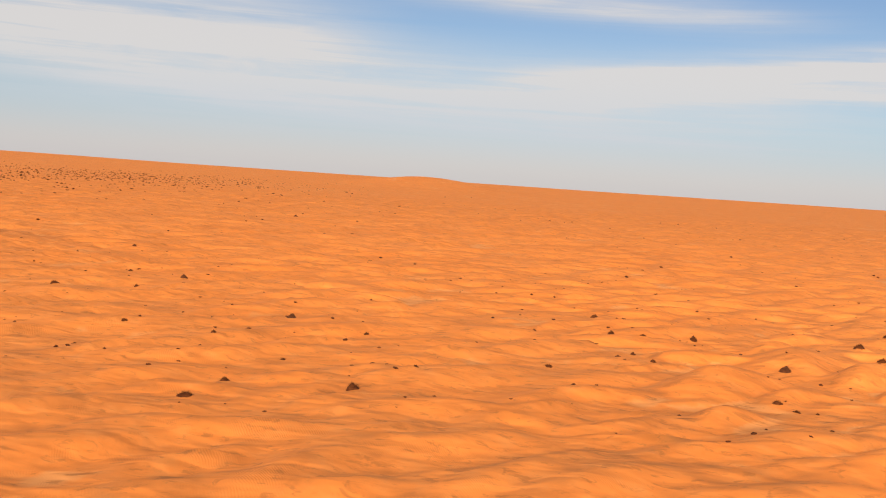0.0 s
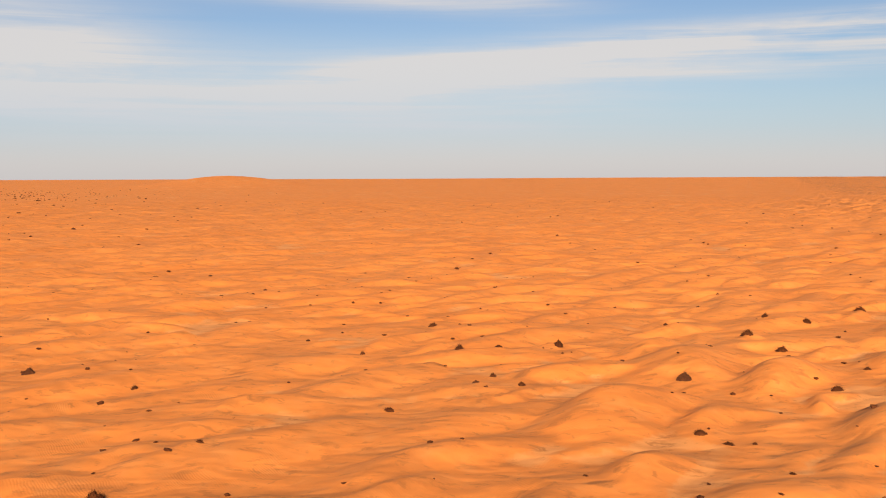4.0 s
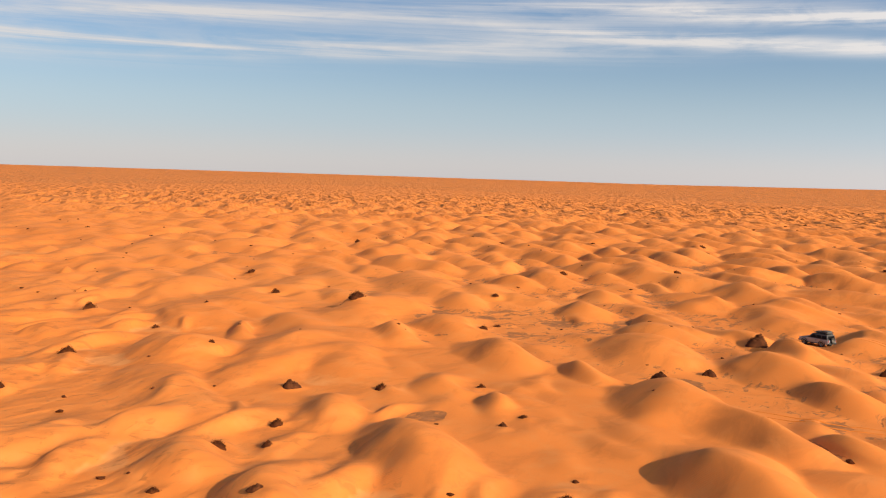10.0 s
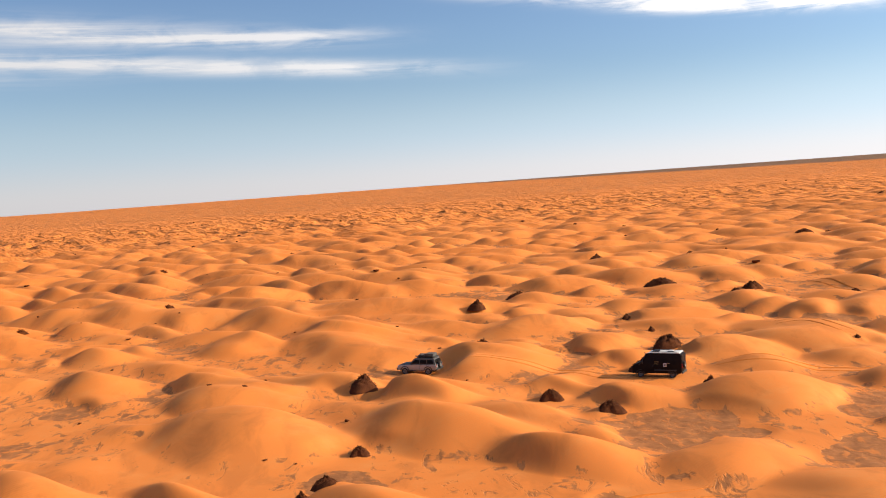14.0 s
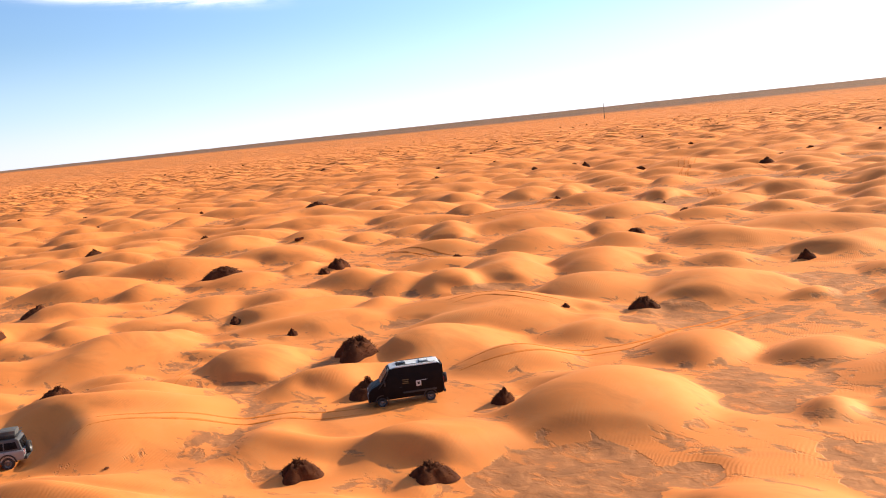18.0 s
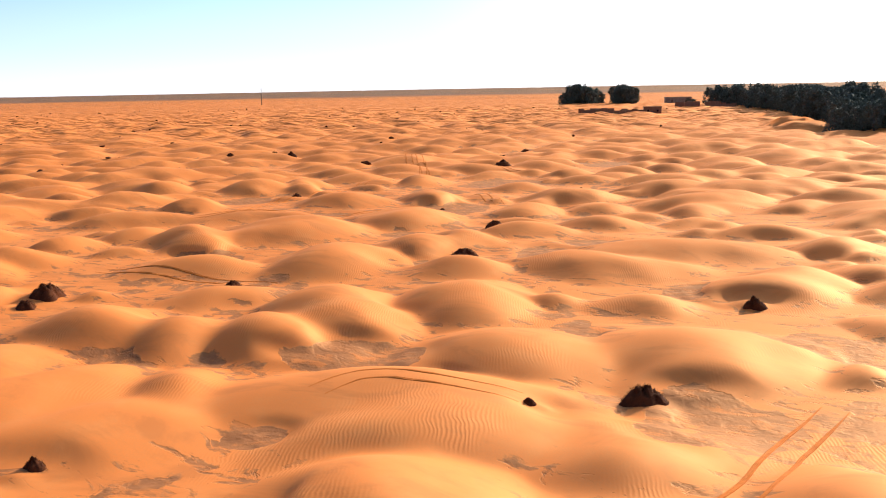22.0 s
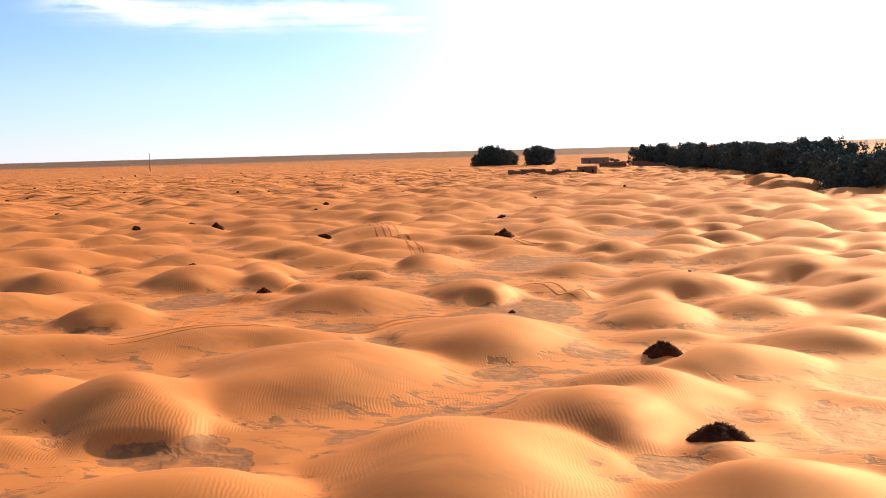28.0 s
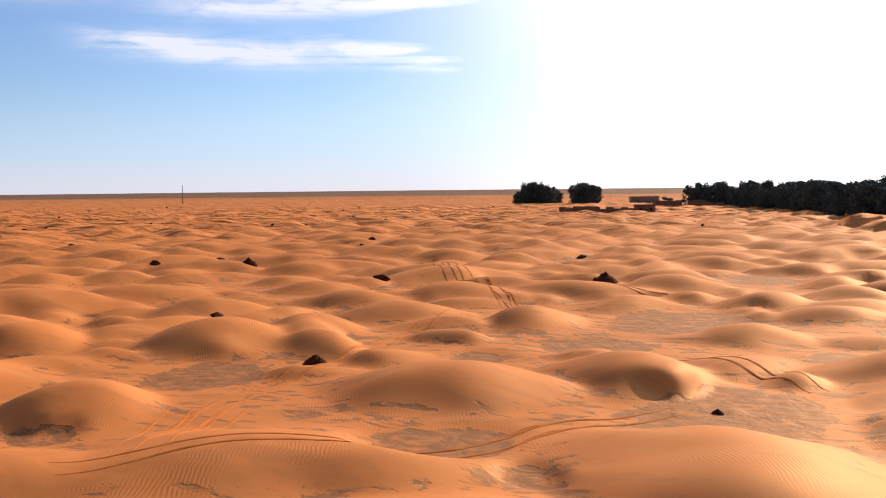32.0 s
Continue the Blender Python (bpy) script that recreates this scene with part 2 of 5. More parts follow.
    swells = t.math("MULTIPLY", far, t.noise(t.stretch(t.stretch(place, 1.0, 1.0, 1.0, radians(-40)), 0.07, 0.15, 0.1), 1.0, 3.0, 0.5))
    bump = t.add("ShaderNodeBump", i_Strength=1.0, i_Distance=7.0, i_Height=swells, i_Normal=bump.outputs[0])
    folds = t.math("MULTIPLY", rumple, t.noise(t.stretch(place, 0.24, 0.42, 0.3, radians(-10)), 1.0, 1.5, 0.45, 0.3))
    bump = t.add("ShaderNodeBump", i_Strength=0.5, i_Distance=0.8, i_Height=folds, i_Normal=bump.outputs[0])
    t.put(shader.inputs["Normal"], bump.outputs[0])
    t.put(glint.inputs["Normal"], bump.outputs[0])
    return mat


def surface(name, colour, rough=0.6, metal=0.0, other=None, scale=3.0, amount=0.6, relief=0.0, relief_scale=20.0, coat=0.0, spread=0.0, shine=0.5):
    """A plain surface with mottling, fine relief and, if wished, a spread of shades from piece to piece."""
    mat, t, shader = material(name)
    place = t.add("ShaderNodeTexCoord").outputs["Object"]
    worn = other or tuple(0.75 * c for c in colour)
    base = t.mix(t.ramp(t.noise(place, scale, 5.0, 0.6), 0.4, 0.7, 0.0, amount), rgb(*colour), rgb(*worn))
    if spread:
        shade = t.add("ShaderNodeHueSaturation", i_Color=base)
        t.put(shade.inputs["Value"], t.ramp(t.add("ShaderNodeNewGeometry").outputs["Random Per Island"], 0.0, 1.0, 1.0 - spread, 1.0 + spread))
        base = shade.outputs[0]
    t.put(shader.inputs["Base Color"], base)
    t.put(shader.inputs["Roughness"], t.ramp(t.noise(place, scale * 4, 3.0), 0.3, 0.7, max(rough - 0.1, 0.02), min(rough + 0.1, 1.0)))
    shader.inputs["Metallic"].default_value = metal
    shader.inputs["Coat Weight"].default_value = coat
    shader.inputs["Specular IOR Level"].default_value = shine
    if relief:
        bump = t.add("ShaderNodeBump", i_Strength=0.7, i_Distance=relief, i_Height=t.noise(place, relief_scale, 4.0, 0.6))
        t.put(shader.inputs["Normal"], bump.outputs[0])
    return mat


def leafy(name, colour, other, rough=0.8, relief=0.0):
    mat = surface(name, colour, rough, other=other, scale=3.0, amount=0.8, spread=0.18, shine=0.06, relief=relief, relief_scale=16.0)
    return mat


SAND_DEEP, SAND_PALE = rgb(0.67, 0.177, 0.027), rgb(0.71, 0.203, 0.036)
SAND = sand()
PRESSED = surface("pressed_sand", (0.62, 0.182, 0.034), 0.9, other=(0.48, 0.135, 0.028), scale=1.5, relief=0.03, relief_scale=5.0, shine=0.05)
LEAF = leafy("tamarisk_foliage", (0.088, 0.110, 0.086), (0.112, 0.130, 0.100))
BARK = surface("bark", (0.10, 0.075, 0.055), 0.9, other=(0.05, 0.035, 0.025), scale=4.0, relief=0.02, relief_scale=12.0)
TWIG = leafy("dry_brush", (0.075, 0.024, 0.010), (0.145, 0.046, 0.016), 0.95, 0.05)
GREY_TWIG = leafy("grey_brush", (0.065, 0.018, 0.006), (0.135, 0.040, 0.012), 0.95, 0.05)
VAN_PAINT = surface("dark_brown_paint", (0.006, 0.004, 0.004), 0.5, other=(0.022, 0.012, 0.008), scale=1.3, amount=0.35, shine=0.1)
WHITE_PAINT = surface("dusty_white_paint", (0.55, 0.53, 0.50), 0.5, other=(0.42, 0.33, 0.25), scale=2.0, amount=0.5)
SILVER = surface("silver_paint", (0.30, 0.295, 0.29), 0.4, metal=0.3, other=(0.40, 0.33, 0.26), scale=2.0, amount=0.5, coat=0.3)
BLACK_PLASTIC = surface("black_plastic", (0.018, 0.018, 0.018), 0.6, other=(0.06, 0.045, 0.035), scale=5.0, amount=0.5)
RUBBER = surface("tyre_rubber", (0.018, 0.017, 0.016), 0.85, other=(0.09, 0.06, 0.04), scale=6.0, amount=0.6, relief=0.01, relief_scale=30.0)
RIM = surface("steel_rim", (0.13, 0.125, 0.12), 0.5, metal=0.4, other=(0.3, 0.24, 0.18), scale=6.0)
GLASS = surface("tinted_glass", (0.006, 0.006, 0.007), 0.25, other=(0.02, 0.014, 0.01), scale=2.0, amount=0.5, shine=0.05)
DARK_PAINT = surface("dark_grey_paint", (0.07, 0.068, 0.066), 0.5, other=(0.13, 0.10, 0.08), scale=2.0, amount=0.5, shine=0.25)
LAMP_GLASS = surface("lamp_glass", (0.72, 0.72, 0.70), 0.12, other=(0.5, 0.48, 0.44), scale=12.0, coat=0.6)
RED_LAMP = surface("red_lamp", (0.25, 0.01, 0.01), 0.2, scale=12.0)
YELLOW = surface("yellow_print", (0.16, 0.11, 0.03), 0.5, scale=10.0)
MUD_WALL = surface("mud_render", (0.30, 0.20, 0.135), 0.9, other=(0.20, 0.125, 0.08), scale=0.6, amount=0.8, relief=0.05, relief_scale=3.0)
RED_MUD = surface("red_mud_render", (0.24, 0.115, 0.06), 0.9, other=(0.15, 0.075, 0.042), scale=0.6, amount=0.8, relief=0.05, relief_scale=3.0)
RUST = surface("rusty_steel", (0.20, 0.15, 0.12), 0.7, metal=0.4, other=(0.14, 0.06, 0.03), scale=1.0)
LOAD = surface("dusty_canvas", (0.06, 0.055, 0.05), 0.9, other=(0.14, 0.10, 0.07), scale=3.0, relief=0.02, relief_scale=8.0)

# ---- the plan ----
# dunes: x, y, half length, half width, height, turn of the long axis
DUNES_WEST = [
    (61.4, 119.0, 5.7, 6.2, 1.90, 136), (73.4, 121.7, 5.3, 4.2, 1.45, 126), (35.8, 129.9, 8.5, 6.7, 2.34, 158), (76.3, 133.3, 6.2, 6.6, 2.02, 131),
    (91.1, 131.4, 6.0, 7.5, 2.53, 123), (61.5, 139.5, 5.6, 7.0, 2.34, 145), (78.7, 144.5, 6.0, 4.8, 1.65, 137), (98.5, 145.1, 4.0, 4.2, 1.28, 127),
    (53.9, 151.0, 10.0, 7.9, 2.00, 153), (54.2, 160.1, 5.8, 5.8, 1.76, 155), (86.1, 155.0, 4.1, 4.8, 1.45, 139),
]
DUNES_NORTH = [
    (157.7, 113.8, 4.6, 5.7, 1.78, 86), (144.6, 114.1, 7.6, 7.2, 2.20, 85), (182.3, 119.2, 9.1, 5.1, 1.53, 94), (257.1, 120.7, 7.7, 9.6, 3.05, 90),
    (130.8, 131.5, 3.4, 4.3, 1.44, 105), (161.9, 133.1, 6.1, 5.2, 1.57, 108), (170.8, 135.5, 5.0, 5.2, 1.57, 98), (102.4, 146.4, 3.5, 3.1, 0.94, 124),
    (133.9, 144.8, 5.5, 6.4, 1.93, 112), (197.9, 154.0, 5.6, 4.5, 1.55, 106), (225.5, 163.0, 6.1, 4.8, 1.68, 106), (114.5, 181.2, 5.0, 5.4, 1.63, 136),
]
DUNES_NORTH_TOO = [
    (120.5, 119.3, 7.0, 7.4, 2.26, 98), (166.3, 122.8, 5.7, 4.2, 1.27, 104), (190.7, 122.9, 9.2, 5.8, 1.77, 91), (111.1, 132.9, 3.0, 3.5, 1.06, 110),
    (147.2, 130.9, 8.8, 6.5, 1.98, 98), (165.4, 130.6, 5.1, 4.4, 1.34, 100), (196.7, 135.3, 7.2, 5.7, 1.98, 99), (116.2, 142.2, 4.5, 3.4, 1.03, 115),
    (175.9, 150.6, 6.2, 6.0, 1.83, 108), (138.1, 162.3, 4.7, 5.6, 1.70, 120), (112.0, 176.1, 7.6, 6.0, 2.08, 136), (206.7, 176.5, 7.0, 5.5, 1.91, 112),
]
DUNES_EAST = [
    (135.3, 76.8, 2.2, 2.7, 0.91, 28), (170.1, 77.2, 7.4, 7.8, 2.39, 40), (197.4, 70.4, 6.0, 5.9, 1.79, 50), (207.2, 70.0, 5.6, 6.4, 1.95, 69),
    (233.1, 75.9, 5.1, 6.3, 2.07, 68), (150.9, 78.7, 7.0, 3.8, 1.04, 21), (182.4, 86.9, 5.0, 5.1, 1.55, 56), (114.1, 101.1, 4.2, 4.1, 1.27, 84),
    (157.7, 96.8, 5.7, 5.3, 1.62, 59), (33.3, 109.8, 4.8, 3.8, 1.32, 156), (113.7, 110.2, 4.9, 6.1, 1.87, 92), (159.4, 111.4, 5.2, 3.3, 0.99, 91),
    (174.3, 105.6, 6.5, 7.0, 2.12, 82), (253.0, 108.0, 8.2, 8.0, 2.41, 86),
]
DUNES_EAST_TOO = [
    (160.7, 77.3, 6.0, 4.8, 1.65, 71), (190.8, 74.6, 10.0, 5.5, 1.58, 57), (199.5, 74.6, 7.0, 6.9, 2.10, 56), (212.4, 75.2, 6.8, 6.6, 2.02, 61),
    (147.5, 82.6, 7.3, 8.1, 2.47, 41), (179.8, 88.9, 4.9, 6.2, 2.07, 74), (199.6, 86.8, 3.0, 3.7, 1.25, 64), (130.4, 92.9, 5.8, 4.9, 1.49, 65),
    (196.7, 93.9, 9.0, 9.2, 2.80, 70), (96.6, 106.9, 6.6, 8.3, 2.77, 105), (134.1, 105.7, 4.5, 5.6, 1.87, 77), (169.6, 107.6, 6.6, 5.4, 1.66, 73),
    (178.4, 102.4, 5.6, 5.1, 1.56, 71),
]
DUNES_MIDDLE = [
    (209.2, 28.8, 7.1, 8.4, 2.54, 34), (172.8, 32.8, 6.5, 4.7, 1.45, 0), (184.9, 40.0, 5.5, 6.5, 1.98, 41), (220.5, 35.0, 7.8, 6.4, 1.93, 60),
    (162.7, 48.7, 7.1, 6.2, 1.87, 34), (176.4, 50.3, 8.4, 7.1, 2.17, 6), (196.6, 44.0, 6.2, 7.8, 2.61, 27), (218.7, 47.8, 2.6, 2.1, 0.73, 47),
    (269.4, 43.5, 8.3, 9.7, 2.93, 61), (162.7, 65.7, 6.1, 4.7, 1.43, 27), (178.1, 62.6, 13.1, 7.2, 2.18, 26), (201.4, 57.4, 6.0, 7.5, 2.32, 40),
    (211.0, 55.6, 5.3, 5.8, 1.77, 47), (173.6, 66.6, 9.3, 6.9, 2.10, 47),
]
DUNES_MIDDLE_TOO = [
    (266.4, 29.9, 7.0, 7.1, 2.13, 56), (180.7, 34.6, 2.9, 3.6, 1.20, 8), (187.9, 36.7, 6.9, 7.3, 2.23, 16), (245.7, 30.2, 5.6, 6.2, 1.88, 50),
    (165.2, 45.0, 9.1, 6.7, 2.05, 7), (191.9, 47.2, 5.9, 7.3, 2.46, 46), (209.0, 44.1, 6.7, 4.3, 1.32, 37), (226.8, 53.6, 4.6, 5.7, 1.73, 55),
    (143.2, 63.1, 4.7, 5.0, 1.52, 28), (163.6, 62.4, 8.5, 4.7, 1.03, 8), (194.0, 54.3, 6.3, 7.8, 2.63, 62), (208.5, 59.5, 6.2, 7.7, 2.59, 49),
    (151.4, 66.9, 4.4, 5.4, 1.83, 17), (190.3, 67.1, 4.3, 5.4, 1.73, 47),
]
DUNES_SOUTH = [
    (208.0, -23.4, 6.4, 7.1, 2.14, 9), (170.9, -10.8, 6.7, 5.3, 1.85, 3), (192.8, -11.8, 7.4, 6.5, 1.98, 0), (220.6, -11.3, 8.2, 6.8, 2.06, 7),
    (170.5, 3.9, 6.1, 4.1, 1.24, 179), (199.4, -1.0, 6.2, 6.4, 1.96, 6), (236.6, -2.2, 8.1, 4.5, 1.27, 29), (175.7, 7.1, 11.4, 7.3, 2.21, 10),
    (202.5, 8.9, 4.6, 5.7, 1.93, 9), (225.2, 13.0, 11.2, 8.2, 2.49, 40), (254.3, 7.5, 8.9, 5.8, 1.75, 44), (163.2, 18.8, 5.2, 6.4, 1.93, 4),
    (210.2, 24.3, 7.4, 7.4, 2.26, 22), (234.1, 21.0, 6.5, 8.2, 2.75, 41),
]
DUNES_SOUTH_TOO = [
    (241.9, -22.6, 8.9, 8.4, 2.56, 24), (178.3, -10.1, 4.2, 3.3, 1.16, 7), (218.7, -6.2, 8.2, 7.9, 2.38, 29), (261.7, -7.6, 5.6, 7.0, 2.34, 45),
    (180.1, 5.6, 7.5, 4.4, 1.33, 5), (204.2, 5.8, 4.8, 4.6, 1.40, 20), (244.3, -0.2, 10.4, 8.3, 1.40, 38), (181.5, 17.7, 11.1, 6.6, 2.01, 7),
    (205.8, 14.5, 5.8, 7.0, 2.14, 14), (227.9, 8.0, 11.2, 9.1, 2.77, 30), (258.8, 10.7, 8.6, 6.9, 2.09, 47), (164.7, 24.0, 6.6, 6.9, 2.09, 17),
    (229.8, 24.4, 4.9, 6.2, 2.07, 49), (243.9, 20.2, 5.1, 5.8, 1.78, 46),
]
DUNES_FAR_SOUTH = [
    (241.3, -103.8, 10.4, 9.1, 2.75, 10), (286.9, -92.2, 6.8, 5.4, 1.88, 29), (289.3, -82.8, 7.9, 6.5, 1.97, 31), (308.1, -67.4, 11.4, 9.0, 2.20, 42),
    (247.2, -59.2, 6.3, 7.7, 2.32, 18), (286.6, -55.3, 7.7, 8.0, 2.43, 37), (230.9, -32.5, 6.1, 7.6, 2.32, 13), (264.7, -41.1, 4.6, 5.7, 1.92, 33),
    (298.2, -31.3, 10.3, 9.1, 2.74, 45), (287.0, -26.9, 6.9, 8.6, 2.91, 48),
]
DUNES_FAR_SOUTH_TOO = [
    (217.4, -95.3, 6.8, 7.9, 2.38, 1), (301.1, -92.5, 6.6, 5.2, 1.82, 34), (217.9, -74.0, 7.3, 5.7, 1.73, 2), (225.4, -57.5, 8.3, 6.2, 1.87, 6),
    (263.3, -60.5, 7.9, 7.6, 2.29, 26), (266.4, -45.7, 6.1, 7.0, 2.12, 31), (260.2, -36.2, 4.8, 6.0, 2.02, 39), (269.9, -34.4, 7.9, 9.5, 2.89, 37),
    (228.2, -28.2, 5.5, 6.8, 2.29, 25), (292.9, -28.2, 9.9, 6.5, 1.96, 45),
]
DUNES = DUNES_WEST + DUNES_NORTH + DUNES_NORTH_TOO + DUNES_EAST + DUNES_EAST_TOO + DUNES_MIDDLE + DUNES_MIDDLE_TOO + DUNES_SOUTH + DUNES_SOUTH_TOO + DUNES_FAR_SOUTH + DUNES_FAR_SOUTH_TOO
# shrubs: x, y, width
SHRUBS_NORTH = [
    (-24.1, 110.1, 1.4), (-9.1, 108.7, 2.3), (-24.1, 157.4, 2.1), (-19.7, 123.6, 1.1), (-10.9, 148.3, 1.2), (29.8, 183.8, 2.1),
    (43.5, 163.2, 1.9), (50.8, 138.9, 2.1), (15.7, 133.3, 1.6), (-26.3, 101.2, 2.5), (42.2, 363.9, 1.9), (52.1, 271.3, 1.7),
    (168.8, 551.1, 3.1), (-17.9, 280, 1.5), (-167.7, 538.3, 3), (-72.8, 472.3, 2.6), (-31.5, 135.2, 1), (-53.4, 200.4, 2.1),
    (-68.2, 211.4, 1.6), (-64.6, 198.4, 1.1), (-58.8, 186.4, 1.6), (-71.2, 177.4, 2.3), (-47.3, 125.2, 0.9), (-46.2, 141.5, 1.2),
]
SHRUBS_BY_THE_START = [
    (42.4, 117.8, 1.7), (43.9, 115.1, 1.3), (46.4, 114.9, 0.7), (56.1, 106.9, 1.3), (34.5, 161.2, 1.4), (29.4, 162.5, 1.8),
    (30.3, 147.4, 1.2), (27.2, 143, 1.2), (32, 140.8, 1.3), (-2.4, 120.5, 0.9), (28.1, 108.5, 0.7), (44.2, 105.2, 0.9),
    (80.2, 195.9, 1.2), (65.4, 176.6, 1.2),
]
SHRUBS_NORTH_EAST = [
    (70.9, 152.3, 2), (103.6, 183.3, 2.3), (85.3, 143.5, 1.6), (65.7, 131.7, 1.5), (75, 130.9, 1.1), (71.1, 127.4, 1),
    (74.9, 139.8, 1.1), (94.6, 145.2, 1.5), (88.5, 141.2, 1), (88.9, 175.6, 1.6), (83.2, 178.4, 1.4), (71.6, 162.7, 2.1),
    (129, 209.1, 2.8), (183, 223.7, 1.9), (162.9, 201, 1.9), (155.6, 178.6, 3.1), (157.4, 154.5, 1.5), (153.4, 154.8, 1.5),
    (221.5, 170.6, 2.2), (241.7, 151.5, 2.1), (163.8, 118.2, 2.5), (129.9, 122.8, 1.3), (105.5, 128.3, 1), (108.9, 127.9, 0.9),
    (89.5, 115.6, 1.5), (88, 112.5, 0.9), (95, 117.2, 0.7), (106.8, 153.2, 1.9), (112, 145.5, 1.5), (118.8, 137.4, 1.3),
    (124.9, 191.1, 1.2), (114.1, 170.9, 1),
]
SHRUBS_NORTH_EAST_TOO = [
    (140, 196, 0.9), (333.7, 169.6, 2.5), (173.7, 237.4, 1.2), (247.5, 348.8, 2.3), (271, 257.6, 2),
]
SHRUBS_BY_THE_CAR = [
    (174, 82.4, 3.5), (186.9, 102.6, 1.9), (164, 88.7, 2.1), (153.8, 100.7, 1.9), (128.4, 121, 1.5), (296.3, 59, 3.6),
    (147.3, 96.8, 1.9), (154, 85.1, 1.3), (218.1, 99, 2.2), (234.9, 63.2, 4.5), (231.6, 90.1, 2.6), (179.6, 165.8, 1.4),
    (140.7, 118.8, 1.3), (392, 138.1, 2.6), (308.3, 126.4, 1.7),
]
SHRUBS_SOUTH = [
    (165.2, 56.3, 2.3), (198, 16.8, 2.8), (223.6, 51.1, 2.8), (221.9, 54.6, 1.7), (204.8, -4.6, 2.3), (252.3, -106.4, 3.8),
    (211.7, 39.1, 1.3), (164.5, 29.1, 1.5), (306.7, 0.9, 3.5), (357.3, -55.8, 3.3), (510.1, -149.9, 3.7), (557.1, -165, 4.1),
    (346.1, -113.7, 2.5), (342.3, -129.8, 2.6), (333.3, -126.2, 2.2), (296.9, 35.2, 1.8), (296, 26.3, 1.6), (188.7, 79.8, 1),
    (200.1, 79.8, 1.3), (208.6, -46.6, 1.9), (325.6, -117, 2.4), (170.4, 61.3, 0.7), (256.1, -28.9, 1.7), (222.9, -23, 0.7),
    (356.4, -285.4, 2), (228.3, -252.1, 1.6),
]
SHRUBS = SHRUBS_NORTH + SHRUBS_BY_THE_START + SHRUBS_NORTH_EAST + SHRUBS_NORTH_EAST_TOO + SHRUBS_BY_THE_CAR + SHRUBS_SOUTH
# wind-scoured flats between the dunes: x, y, half length, half width, turn
FLATS_NEAR = [
    (235.5, -9.2, 4.1, 4.3, 24), (222.7, -21.5, 5.8, 6.3, 8), (262.1, -22.0, 5.4, 5.6, 38), (232.9, -66.3, 7.2, 9.3, 10), (245.4, -37.4, 2.7, 3.5, 22),
    (217.4, -48.1, 2.8, 3.6, 2), (231.8, -125.3, 6.2, 8.1, 6), (317.2, -77.2, 3.7, 4.8, 41), (258.8, -2.2, 2.0, 2.6, 47), (237.2, -47.8, 5.7, 4.1, 15),
    (228.0, -5.3, 1.4, 1.8, 17), (224.4, 27.8, 3.4, 3.6, 37), (225.3, 15.3, 5.7, 2.4, 31), (200.1, 21.3, 2.5, 2.7, 9), (214.0, 3.3, 2.5, 2.8, 18),
    (190.8, 11.5, 3.9, 5.0, 12), (221.0, -25.2, 4.1, 5.4, 22), (194.8, 53.0, 1.7, 2.2, 28),
]
FLATS_FAR = [
    (176.7, 55.9, 2.5, 2.1, 7), (170.8, 25.3, 2.4, 3.1, 179), (175.1, 41.0, 1.4, 1.8, 3), (186.7, 0.5, 4.7, 3.1, 9), (186.4, 54.7, 4.9, 3.9, 19),
    (161.9, 57.0, 4.0, 4.7, 6), (174.4, 57.8, 1.8, 1.8, 20), (173.9, 43.0, 1.1, 1.4, 15), (181.9, 70.7, 2.1, 1.3, 35), (173.3, 68.3, 2.4, 1.2, 23),
    (158.1, 57.3, 2.8, 3.6, 19), (172.4, 69.8, 1.9, 1.5, 36), (175.9, 92.3, 1.8, 1.5, 55), (140.0, 76.4, 2.2, 2.8, 31), (141.7, 91.9, 4.6, 3.9, 42),
    (136.7, 88.9, 1.3, 1.7, 35), (132.6, 82.0, 1.3, 1.7, 27), (173.7, 91.8, 2.5, 1.8, 60),
]
FLATS_OTHER = [
    (157.4, 39.4, 3.1, 3.7, 28), (129.1, 83.3, 2.9, 3.8, 57), (144.4, 73.1, 2.7, 3.5, 57), (133.0, 120.2, 2.6, 3.4, 98), (137.9, 95.1, 3.1, 4.0, 82),
    (115.1, 100.7, 3.1, 3.4, 84), (166.0, 148.9, 2.6, 3.4, 108), (125.2, 102.7, 1.8, 1.4, 86), (105.8, 136.7, 2.0, 1.9, 115),
]
FLATS = FLATS_NEAR + FLATS_FAR + FLATS_OTHER
